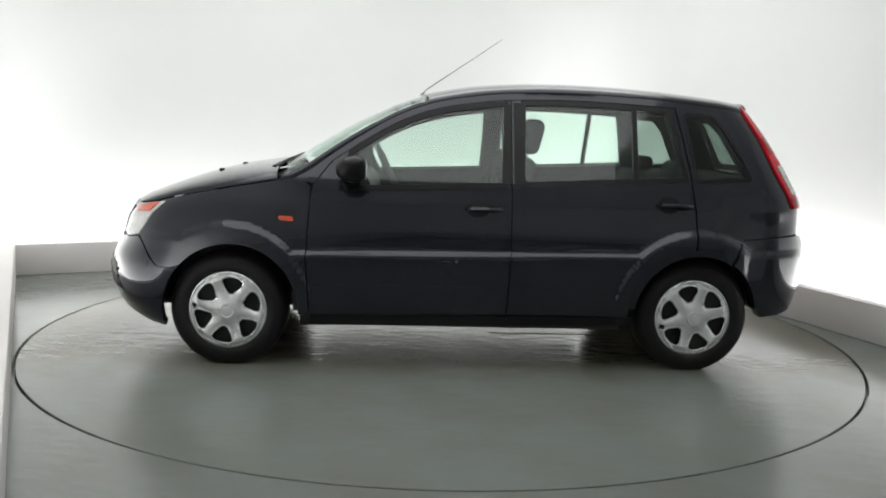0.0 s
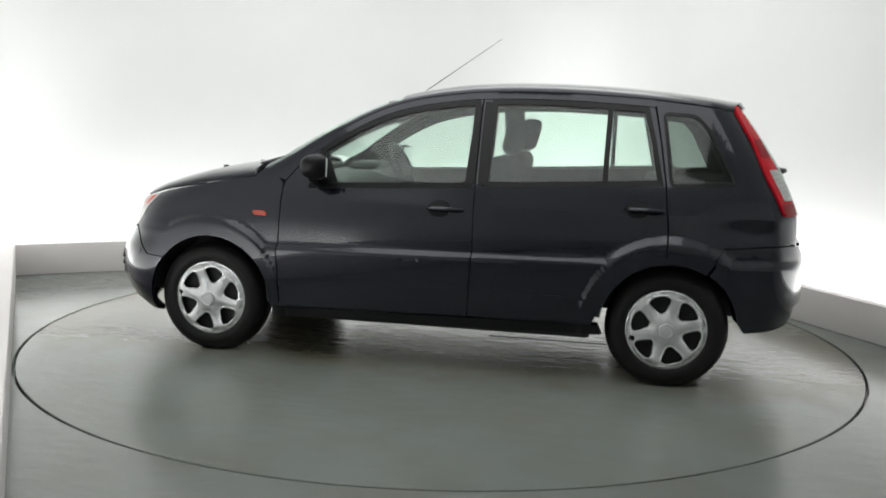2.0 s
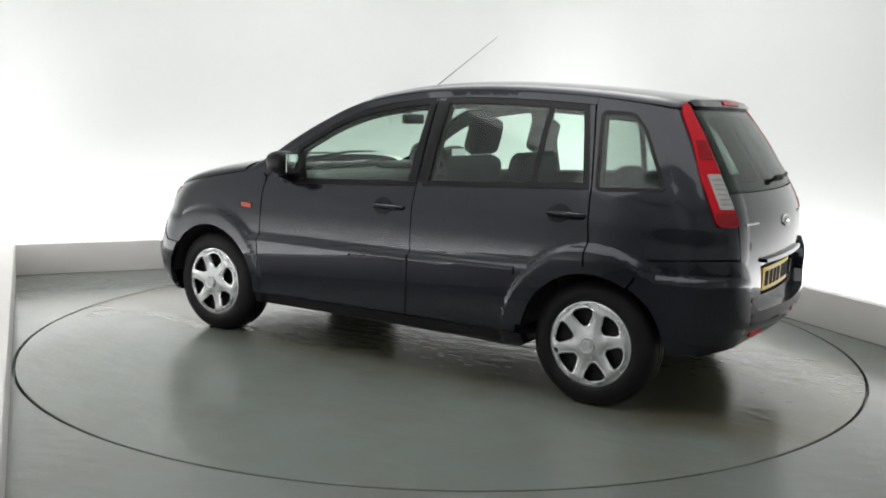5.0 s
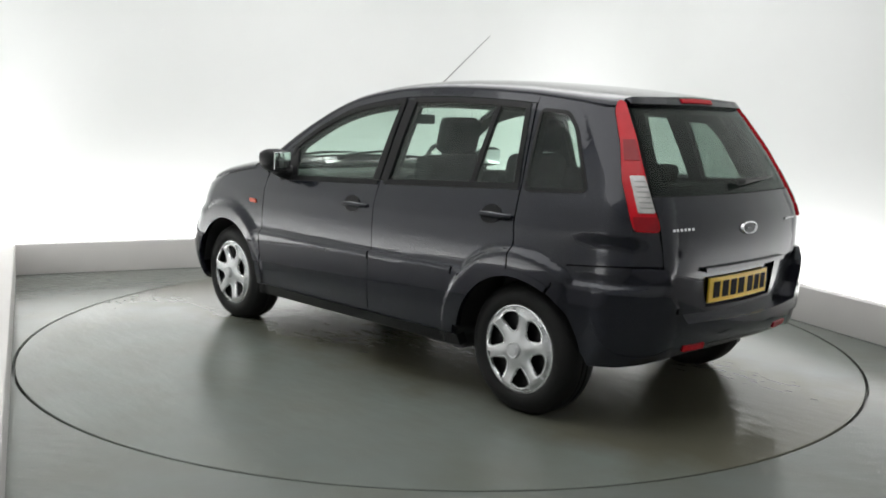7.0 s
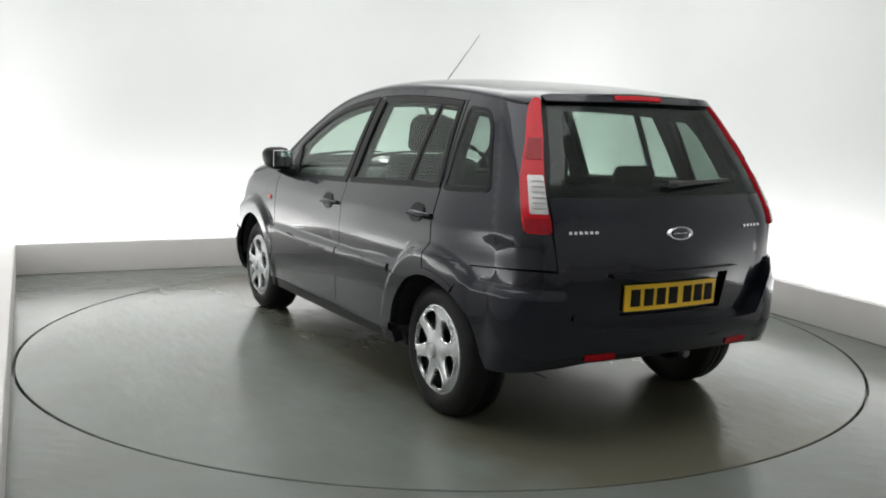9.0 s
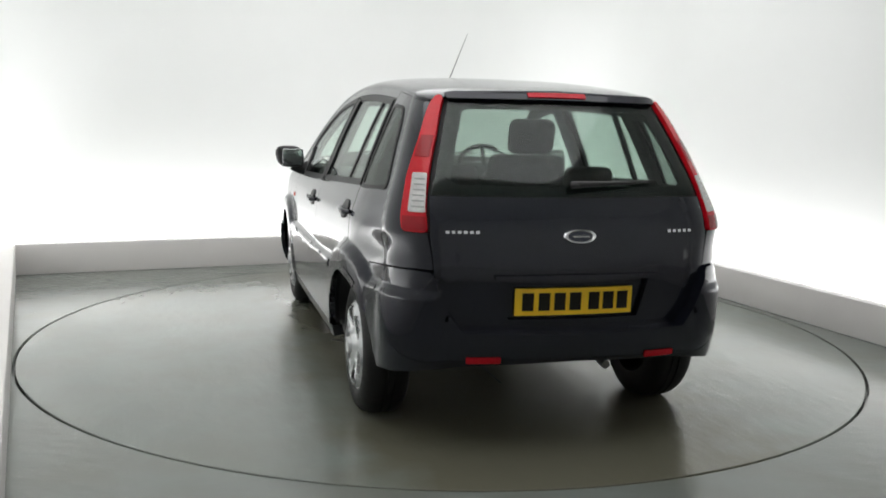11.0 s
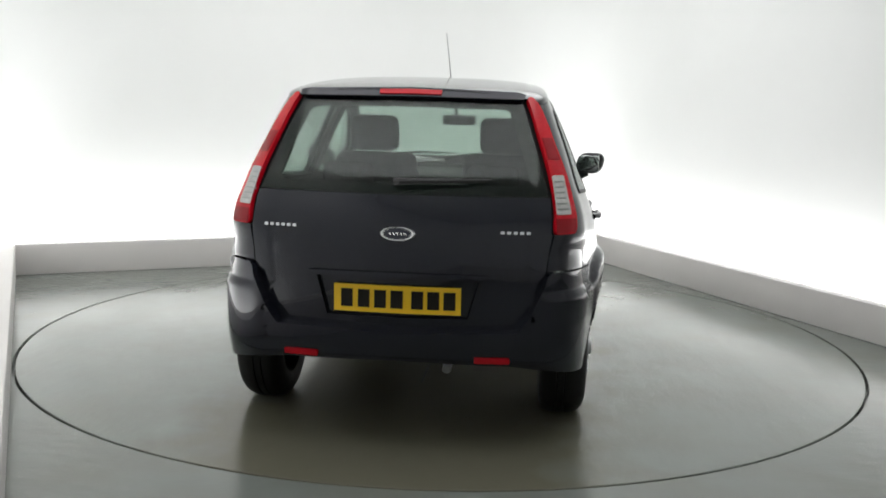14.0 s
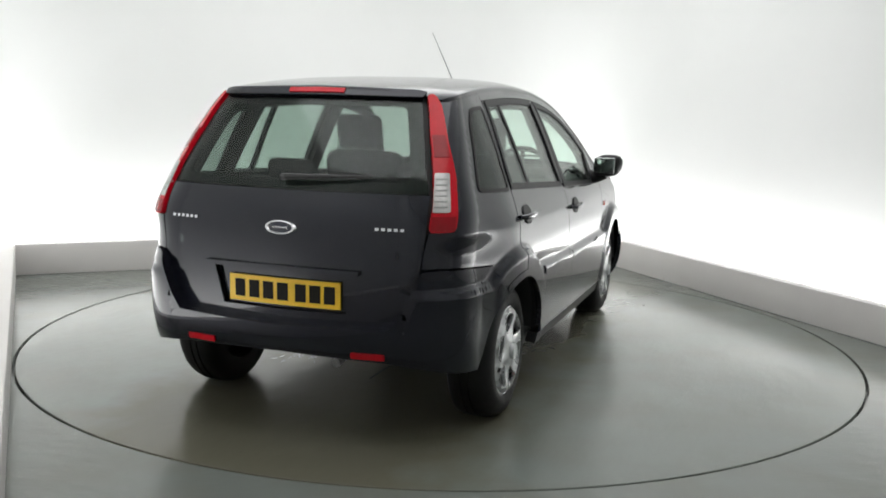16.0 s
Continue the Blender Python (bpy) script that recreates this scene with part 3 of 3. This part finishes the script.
def middle_panels():
    def half(points):
        return [on_tail(*p) for p in points]

    kw = dict(join=True, grid=0.06, flip=-1)
    front = [(0.985 + 0.66 * i / 12, 0.015) for i in range(13)]
    panel("bonnet", front + [(1.72, 0.10), (1.775, 0.25), (1.80, 0.5), (1.815, 1.0), (1.02, 1.0), (1.0, 0.5)], PAINT, CAR, cap, **kw)
    panel("windscreen", [(0.93, 0.13), (0.21, 0.13), (0.215, 0.6), (0.24, 1.0), (1.00, 1.0), (0.97, 0.6)], GLASS, CAR, cap, "clear windscreen", off=-0.006, thick=0.005, **kw)
    for s in (1, -1):
        panel("screen_pillar", [(0.985, 0.0), (0.16, 0.0), (0.16, 0.14), (0.93, 0.14)], PAINT, CAR, cap, mirror=s, grid=0.06, flip=-1)
    panel("roof", [(0.20 - 1.70 * i / 20, 0.0) for i in range(21)] + [(-1.535, 0.10), (-1.56, 0.3), (-1.585, 0.6), (-1.60, 1.0), (0.235, 1.0), (0.21, 0.6)], PAINT, CAR, cap, **kw)
    panel("roof_lining", [(0.16, 0.12), (-1.46, 0.12), (-1.50, 1.0), (0.20, 1.0)], LINING, CAR, cap, "grey roof lining", off=-0.045, thick=0.01, **kw)
    bm = bmesh.new()
    box(bm, 0.975, 0, 0.985, 0.12, 1.22, 0.05, 0.02)
    part("scuttle", bm, BLACK_TRIM, CAR)
    for y0, y1 in ((0.55, 0.02), (0.10, -0.45)):
        bm = bmesh.new()
        tube(bm, [(1.03, y0, 1.040), (1.00, y0 - 0.10, 1.065), (0.965, (y0 + y1) / 2, 1.085), (0.95, y1, 1.085)], [0.018, 0.010, 0.008, 0.005], 8)
        part("wiper", bm, BLACK_TRIM, CAR, "black windscreen wiper")
    for x, y in ((1.36, 0.32), (1.30, -0.10)):
        bm = bmesh.new()
        box(bm, x, y, lerp_table(x, CENTRE) + RISE + 0.0, 0.03, 0.022, 0.014, 0.005)
        part("washer_jet", bm, BLACK_TRIM, CAR)
    # tailgate
    recess = half([(0.0, 0.688), (0.330, 0.688), (0.285, 0.520), (0.0, 0.516)])
    low = half([(0.0, 0.440), (0.49, 0.455), (0.562, 0.55), (0.590, 0.66), (0.588, 0.712), (0.606, 0.86), (0.596, 1.008), (0.0, 1.006)])
    top = half([(0.0, 0.690), (0.335, 0.690), (0.287, 0.518), (0.0, 0.514)])
    outline = [low[0]] + low[1:] + [top[0]] + top[1:] 
    gate = panel("tailgate", outline, PAINT, CAR, tail, join=True, grid=0.02, lift=lambda v, z: -0.016 * sstep((0.700 - z) / 0.022))
    panel("plate_recess", recess, PAINT, gate, tail, join=True, off=-0.040, thick=0.01)
    panel("grip_ledge", half([(0.0, 0.684), (0.345, 0.684), (0.352, 0.702), (0.0, 0.704)]), PAINT, gate, tail, join=True, off=0.022, thick=0.05, grid=0.03)
    panel("spoiler", half([(0.0, 1.390), (0.468, 1.386), (0.475, 1.408), (0.44, 1.416), (0.0, 1.428)]), PAINT, gate, tail, join=True, off=0.016, thick=0.06, grid=0.03)
    win = half([(0.0, 1.011), (0.591, 1.014), (0.583, 1.04), (0.515, 1.25), (0.468, 1.384), (0.0, 1.388)])
    panel("rear_window", win, DARK_GLASS, gate, tail, "dark tinted rear window", join=True, off=-0.002, thick=0.005)
    inner = half([(0.0, 1.052), (0.48, 1.054), (0.51, 1.072), (0.505, 1.10), (0.455, 1.25), (0.42, 1.345), (0.40, 1.358), (0.0, 1.362)])
    border = half([(0.0, 1.012), (0.589, 1.015), (0.581, 1.04), (0.513, 1.25), (0.466, 1.383), (0.0, 1.387)])
    panel("window_frame", border + inner[::-1], BLACK_TRIM, gate, tail, "black printed border", join=True, off=-0.0085, thick=0.003, grid=0.03)
    panel("brake_light", half([(0.0, 1.397), (0.130, 1.396), (0.130, 1.413), (0.0, 1.416)]), RED, gate, tail, "red high-level brake light", join=True, off=0.022, thick=0.02, grid=0.02)
    # rear wiper
    bm = bmesh.new()
    pts = []
    for y, z, o in ((0.02, 1.058, 0.02), (0.0, 1.062, 0.040), (-0.12, 1.066, 0.036), (-0.26, 1.071, 0.030), (-0.36, 1.074, 0.018)):
        q = tail(*on_tail(abs(y), z))
        pts.append((q[0] - o, y, q[2]))
    tube(bm, pts, [0.016, 0.014, 0.009, 0.007, 0.004], 8)
    part("rear_wiper", bm, PLASTIC, gate, "black rear wiper")
    # bumper
    poly = half([(0.0, 0.350), (0.0, 0.466), (0.475, 0.480), (0.540, 0.562), (0.588, 0.70), (0.60, 0.715), (0.66, 0.718)])
    poly += [side_tail(-1.70, 0.712), side_tail(-1.60, 0.703), side_tail(-1.497, 0.697)] + [side_tail(*q) for q in arc(RX, HUB_Z, 0.345, 123, 172, 12)]
    poly += [side_tail(-1.62, 0.280), side_tail(-1.74, 0.292)] + half([(0.60, 0.325), (0.45, 0.340)])

    def proud(v, z):
        k = sstep((0.85 - v) / 0.45)
        return (0.008 + 0.044 * k) * (1 - 0.62 * sstep((0.414 - z) / 0.012) * k) - 0.012 * sstep((z - 0.66) / 0.05)

    bumper = panel("rear_bumper", poly, PAINT, CAR, tail, join=True, thick=0.07, lift=proud, grid=0.025)
    for s in (1, -1):
        a, b = on_tail(0.455, 0.36)[0], on_tail(0.315, 0.36)[0]
        panel("reflector", rounded([(a, 0.352), (a, 0.376), (b, 0.376), (b, 0.352)], 0.006), RED, bumper, tail, "red rear reflector", off=0.026, thick=0.02, mirror=s, grid=0.03)
    # plate
    plate = panel("number_plate", half([(0.0, 0.532), (0.259, 0.532), (0.259, 0.644), (0.0, 0.644)]), YELLOW, gate, tail, "yellow number plate with dark characters", join=True, off=-0.022, thick=0.01)
    for y in (0.205, 0.135, 0.068, 0.002, -0.083, -0.148, -0.213):
        a, b = sorted(on_tail(abs(y + d), 0.59)[0] for d in (0.024, -0.024)) if abs(y) > 0.03 else (0.0, 0.025)
        if abs(y) > 0.03:
            panel("character_bar", [(a, 0.552), (b, 0.552), (b, 0.625), (a, 0.625)], INK, plate, tail, off=-0.0195, thick=0.004, mirror=1 if y > 0 else -1)
        else:
            panel("character_bar", [(a, 0.552), (b, 0.552), (b, 0.625), (a, 0.625)], INK, plate, tail, off=-0.0195, thick=0.004, join=True)
    # emblem and badges
    bm = lathe([(0.001, 0.003), (0.054, 0.003), (0.058, 0.007), (0.066, 0.008), (0.072, 0.0)], 40)
    place = Matrix.Translation((-1.914, 0, 0.857 + RISE)) @ Matrix.Rotation(radians(9), 4, "Y") @ Matrix.Diagonal((1, 1, 0.42, 1)) @ Matrix.Rotation(radians(90), 4, "Z")
    bmesh.ops.transform(bm, matrix=place, verts=bm.verts)
    emblem = part("emblem", bm, CHROME, gate, "oval chrome emblem with a dark field")
    bm = lathe([(0.001, 0.0045), (0.050, 0.0045), (0.053, 0.003)], 40)
    bmesh.ops.transform(bm, matrix=place, verts=bm.verts)
    part("emblem_field", bm, INK_BLUE, emblem)
    bm = bmesh.new()
    tube(bm, [(-1.9225 - 0.0, 0.036 - 0.003 * k, 0.857 + RISE + 0.0035 * math.sin(k * 1.25)) for k in range(25)], 0.0019, 6)
    part("emblem_scroll", bm, CHROME, emblem)
    for s, y0, y1, z in ((1, 0.548, 0.405, 0.872), (-1, 0.522, 0.395, 0.872)):
        n = 6 if s > 0 else 5
        for i in range(n):
            ya = y0 + (y1 - y0) * i / n
            yb = ya + (y1 - y0) * 0.62 / n
            a, b = on_tail(ya, z)[0], on_tail(yb, z)[0]
            panel("badge_bar", [(a, z - 0.0055), (a, z + 0.0055), (b, z + 0.0055), (b, z - 0.0055)], CHROME, gate, tail, "small chrome badge bar", off=0.005, thick=0.004, mirror=s)


middle_panels()


def front_bumper():
    def half(points):
        return [on_nose(*p) for p in points]
    poly = half([(0.0, 0.20), (0.0, 0.80), (0.40, 0.78), (0.46, 0.70), (0.47, 0.632), (0.60, 0.628)]) + [side_nose(1.735, 0.650), side_nose(1.66, 0.575), side_nose(1.60, 0.51)]
    poly += [side_nose(*q) for q in arc(FX, HUB_Z, FR, 38, -12, 8)] + [side_nose(1.61, 0.175), side_nose(1.75, 0.185)]
    bumper = panel("front_bumper", poly, PAINT, CAR, nose, join=True, thick=0.03, flip=1, off=0.004, lift=lambda v, z: 0.012 * sstep((0.52 - z) / 0.03))
    grille = panel("grille", half([(0.0, 0.33), (0.0, 0.50), (0.60, 0.49), (0.66, 0.36)]), BLACK_TRIM, bumper, nose, "black lower grille", join=True, off=0.018, flip=1)
    for z in (0.37, 0.41, 0.45):
        panel("grille_bar", half([(0.0, z), (0.0, z + 0.016), (0.63, z + 0.014), (0.63, z)]), PLASTIC, grille, nose, join=True, off=0.024, flip=1)
    panel("upper_grille", half([(0.0, 0.645), (0.0, 0.74), (0.40, 0.73), (0.40, 0.65)]), BLACK_TRIM, bumper, nose, "black grille with a chrome edge", join=True, off=0.008, flip=1)
    panel("chrome_strip", half([(0.0, 0.625), (0.0, 0.645), (0.47, 0.637), (0.47, 0.617)]), CHROME, bumper, nose, "chrome strip", join=True, off=0.012, flip=1)


front_bumper()


def inside():
    for s in (1, -1):
        hole1 = [(0.62, 0.955)] + curve(lambda x: edge_z(x) - 0.072, 0.575, -0.190, 10) + [(-0.195, 0.990)]
        hole2 = curve(lambda x: edge_z(x) - 0.070, -0.320, -1.085, 8) + [(-1.160, 1.030), (-0.312, 0.992)]
        hole3 = [(-1.195, 1.345), (-1.33, 1.335), (-1.395, 1.27), (-1.510, 1.045), (-1.245, 1.030)]
        poly = [(0.90, 0.28), (0.90, 0.955)] + curve(lambda x: edge_z(x) - 0.01, 0.80, -1.40, 24) + [(-1.66, 0.98), (-1.66, 0.66), (-1.60, 0.64)] + arc(RX, HUB_Z, 0.36, 140, 5, 12) + [(-0.86, 0.28)]
        panel("door_lining", poly, LININGS, CAR, belt, "dark plastic and cloth door lining", holes=[hole1, hole2, hole3], off=-0.030, thick=0.02, mirror=s)
        for x in (FX, RX):
            bm = bmesh.new()
            n, inn, out = 24, [], []
            for k in range(n + 1):
                a = radians(4 + 172 * k / n)
                for row, y in ((inn, 0.50), (out, belt(min(x + 0.365 * math.cos(a), 1.60), 0.45)[1] - 0.035)):
                    row.append(bm.verts.new((x + 0.365 * math.cos(a), s * y, HUB_Z + RISE + 0.365 * math.sin(a))))
            for k in range(n):
                bm.faces.new((inn[k], inn[k + 1], out[k + 1], out[k]))
            bm.faces.new(inn)
            part("wheel_well", bm, PLASTIC, CAR, "black wheel arch liner")
    bm = bmesh.new()
    box(bm, 0.0, 0, 0.250, 1.72, 1.50, 0.07, 0.02)
    box(bm, -1.25, 0, 0.40, 0.80, 0.98, 0.10, 0.03)
    part("floor_pan", bm, PLASTIC, CAR, "black underbody")
    bm = bmesh.new()
    box(bm, 1.33, 0, 0.50, 0.95, 0.98, 0.50, 0.08)
    part("engine_bay", bm, PLASTIC, CAR)
    bm = bmesh.new()
    box(bm, -1.52, 0, 0.62, 0.62, 1.00, 0.50, 0.05)
    part("boot_lining", bm, CLOTH, CAR)
    bm = bmesh.new()
    box(bm, -1.47, 0, 1.01, 0.52, 1.22, 0.03, 0.012)
    part("parcel_shelf", bm, LININGS, CAR, "dark parcel shelf")
    bm = bmesh.new()
    tube(bm, [(-1.35, -0.20, 0.33), (-1.70, -0.20, 0.325), (-1.80, -0.20, 0.310)], 0.019, 16)
    part("exhaust_pipe", bm, STEEL, CAR, "short exhaust pipe")
    bm = bmesh.new()
    tube(bm, [(-HUB_X, -0.62, 0.29), (-HUB_X, 0.62, 0.29)], 0.045, 12)
    part("rear_axle", bm, PLASTIC, CAR)
    # dashboard
    bm = bmesh.new()
    box(bm, 0.70, 0, 0.84, 0.42, 1.36, 0.30, 0.08)
    dash = part("dashboard", bm, PLASTIC, CAR, "black moulded dashboard")
    bm = bmesh.new()
    box(bm, 0.66, -0.36, 1.00, 0.18, 0.36, 0.07, 0.03)
    part("instrument_hood", bm, PLASTIC, dash)
    # steering wheel on the right-hand side
    bm = bmesh.new()
    ring = [(0.185 * math.cos(k * math.pi / 16), 0.185 * math.sin(k * math.pi / 16), 0) for k in range(33)]
    tube(bm, ring, 0.016, 10)
    box(bm, 0, 0, -0.01, 0.13, 0.10, 0.05, 0.02)
    for a in (0, 180, 270):
        tube(bm, [(0.04 * math.cos(radians(a)), 0.04 * math.sin(radians(a)), -0.01), (0.185 * math.cos(radians(a)), 0.185 * math.sin(radians(a)), 0)], 0.014, 8)
    bmesh.ops.transform(bm, matrix=Matrix.Translation((0.43, -0.36, 0.985)) @ Matrix.Rotation(radians(-64), 4, "Y") @ Matrix.Rotation(radians(90), 4, "Z"), verts=bm.verts)
    part("steering_wheel", bm, PLASTIC, CAR, "black three-spoke steering wheel")
    # seats
    for y in (0.36, -0.36):
        bm = bmesh.new()
        tilt = Matrix.Translation((-0.20, y, 0.55)) @ Matrix.Rotation(radians(-14), 4, "Y")
        box(bm, 0, 0, 0.29, 0.13, 0.46, 0.62, 0.055, tilt)
        for sgn in (1, -1):
            box(bm, 0.05, sgn * 0.20, 0.25, 0.10, 0.08, 0.46, 0.035, tilt)
        box(bm, 0.10, y, 0.47, 0.52, 0.48, 0.16, 0.06)
        seat = part("front_seat", bm, CLOTH, CAR, "dark grey cloth front seat")
        bm = bmesh.new()
        box(bm, -0.015, 0, 0.715, 0.10, 0.27, 0.20, 0.045, tilt)
        part("headrest", bm, CLOTH, seat)
        for sgn in (1, -1):
            bm = bmesh.new()
            a, b = tilt @ Vector((-0.005, sgn * 0.07, 0.57)), tilt @ Vector((-0.012, sgn * 0.07, 0.66))
            tube(bm, [a, b], 0.007, 8)
            part("headrest_post", bm, CHROME, seat)
    bm = bmesh.new()
    tilt = Matrix.Translation((-1.02, 0, 0.50)) @ Matrix.Rotation(radians(-18), 4, "Y")
    box(bm, 0, 0.30, 0.27, 0.13, 0.66, 0.56, 0.05, tilt)
    box(bm, 0, -0.33, 0.27, 0.13, 0.60, 0.56, 0.05, tilt)
    box(bm, -0.78, 0, 0.44, 0.52, 1.24, 0.18, 0.06)
    bench = part("rear_bench", bm, CLOTH, CAR, "dark grey cloth rear bench")
    for y in (0.34, -0.34):
        bm = bmesh.new()
        box(bm, -0.01, y, 0.60, 0.08, 0.24, 0.11, 0.035, tilt)
        part("headrest", bm, CLOTH, bench)
    # inner mirror
    bm = bmesh.new()
    box(bm, 0.36, -0.045, 1.318, 0.035, 0.21, 0.062, 0.015)
    tube(bm, [(0.37, -0.03, 1.34), (0.40, -0.02, 1.39)], 0.012, 8)
    part("inner_mirror", bm, PLASTIC, CAR, "black rear-view mirror")
    for y in (0.36, -0.40):
        bm = bmesh.new()
        box(bm, 0.22, y, 1.405, 0.16, 0.36, 0.02, 0.008, )
        part("sun_visor", bm, LINING, CAR)


def outside_mirror(s):
    bm = bmesh.new()
    box(bm, 0, 0, 0, 0.14, 0.190, 0.150, 0.056)
    for v in bm.verts:
        k = (v.co.x + 0.07) / 0.14
        v.co.y *= 1 - 0.22 * k
        v.co.z *= 1 - 0.25 * k
        v.co.y += 0.012 * v.co.z / 0.06
    place = Matrix.Translation((0.600, s * 0.893, 1.062)) @ Matrix.Rotation(radians(14 * s), 4, "Z")
    if s < 0:
        place = place @ Matrix.Diagonal((1, -1, 1, 1))
    bmesh.ops.transform(bm, matrix=place, verts=bm.verts)
    house = part("door_mirror", bm, BLACK_TRIM, CAR, "black door mirror")
    bm = bmesh.new()
    box(bm, -0.069, 0, 0, 0.006, 0.135, 0.098, 0.002)
    bmesh.ops.transform(bm, matrix=place, verts=bm.verts)
    part("mirror_glass", bm, MIRROR, house, "mirror glass")
    bm = bmesh.new()
    tube(bm, [(0.60, s * 0.775, 0.985), (0.605, s * 0.83, 0.990), (0.605, s * 0.87, 1.01)], [0.05, 0.036, 0.036], 12)
    part("mirror_arm", bm, BLACK_TRIM, house)


inside()
for s in (1, -1):
    outside_mirror(s)
bm = bmesh.new()
tube(bm, [(0.235, -0.01, 1.458), (0.205, -0.01, 1.495), (-0.240, -0.01, 1.801)], [0.012, 0.0036, 0.0016], 8)
part("aerial", bm, STEEL, CAR, "thin grey roof aerial")


def holes6():
    out = []
    for k in range(6):
        a = radians(60 * k + 12)
        pts = [(0.090, -0.15), (0.087, 0.0), (0.090, 0.15), (0.142, 0.345), (0.168, 0.345), (0.179, 0.14), (0.179, -0.14), (0.168, -0.345), (0.142, -0.345)]
        out.append(rounded([(r * math.cos(a + d), r * math.sin(a + d)) for r, d in pts], 0.016))
    return out


def dome(a, b):
    r = math.hypot(a, b)
    crown = 0.007 * math.cos(6 * (math.atan2(b, a) - radians(42))) * sstep((r - 0.045) / 0.05) * (1 - sstep((r - 0.165) / 0.025))
    return a, 0.010 + crown + 0.016 * (1 - sstep((r - 0.035) / 0.07)) + 0.006 * sstep((r - 0.12) / 0.05) - 0.02 * sstep((r - 0.180) / 0.018), b


TYRE_R = 0.310
for x, s, yw in ((HUB_X, 1, 0.805), (HUB_X, -1, 0.805), (-HUB_X, 1, 0.800), (-HUB_X, -1, 0.800)):
    m = Matrix.Translation((x, s * (yw - 0.018), 0.300)) @ (Matrix.Rotation(math.pi, 4, "Z") if s < 0 else Matrix.Identity(4)) @ Matrix.Rotation(radians(-29 if x > 0 else -4), 4, "Y")
    prof = [(0.198, -0.006), (0.207, 0.004), (0.225, 0.012), (0.250, 0.012), (0.278, 0.002), (0.294, -0.014), (0.304, -0.034), (TYRE_R, -0.055), (TYRE_R, -0.078), (0.303, -0.080), (0.303, -0.086), (TYRE_R, -0.088),
            (TYRE_R, -0.112), (0.303, -0.114), (0.303, -0.120), (TYRE_R, -0.122), (TYRE_R, -0.145), (0.300, -0.175), (0.272, -0.192), (0.225, -0.198), (0.190, -0.190), (0.185, -0.10)]
    bm = lathe(prof, 64, closed=True)
    bmesh.ops.transform(bm, matrix=m, verts=bm.verts)
    for v in bm.verts:
        v.co.z = max(v.co.z, 0.001)
    wheel_ob = part("wheel", bm, RUBBER, CAR, "black tyre with a silver six-spoke cover", 50)
    wheel_ob.name = "wheel"
    bm = lathe([(0.02, -0.03), (0.19, -0.025), (0.196, -0.06), (0.02, -0.07)], 48)
    bmesh.ops.transform(bm, matrix=m, verts=bm.verts)
    part("steel_rim", bm, BLACK_TRIM, wheel_ob, "black steel rim")
    cov = panel("wheel_cover", arc(0, 0, 0.203, 0, 352.5, 47), SILVER, None, dome, holes=holes6(), grid=0.025, thick=0.012)
    cov.data.transform(m)
    cov.parent = wheel_ob
    # raised lips and rim whose lighter colour paints in the edge highlights
    for hole in holes6():
        lip = panel("cover_lip", inset(hole, -0.006), SILVER_HIGHLIGHT, None, dome, holes=[hole], off=0.003, thick=0.016, grid=0.03)
        lip.data.transform(m)
        lip.parent = wheel_ob
    lip = panel("cover_rim", arc(0, 0, 0.2045, 0, 352.5, 47), SILVER_HIGHLIGHT, None, dome, holes=[arc(0, 0, 0.193, 0, 352.5, 47)], off=0.004, thick=0.014, grid=0.03)
    lip.data.transform(m)
    lip.parent = wheel_ob
    bm = lathe([(0.001, 0.043), (0.024, 0.042), (0.026, 0.039), (0.031, 0.039), (0.034, 0.041), (0.037, 0.035), (0.038, 0.018)], 32)
    bmesh.ops.transform(bm, matrix=m, verts=bm.verts)
    part("centre_cap", bm, SILVER, wheel_ob)


# ---- motion ----
def motions():
    walk(TABLE, [(t, pose(TX, TY, 0, 0, 0, a)) for t, a in TURN])
    walk(CAR, [(t, pose(0, 0, 0, 0, 0, a) @ pose(OX, OY, 0)) for t, a in TURN])


motions()
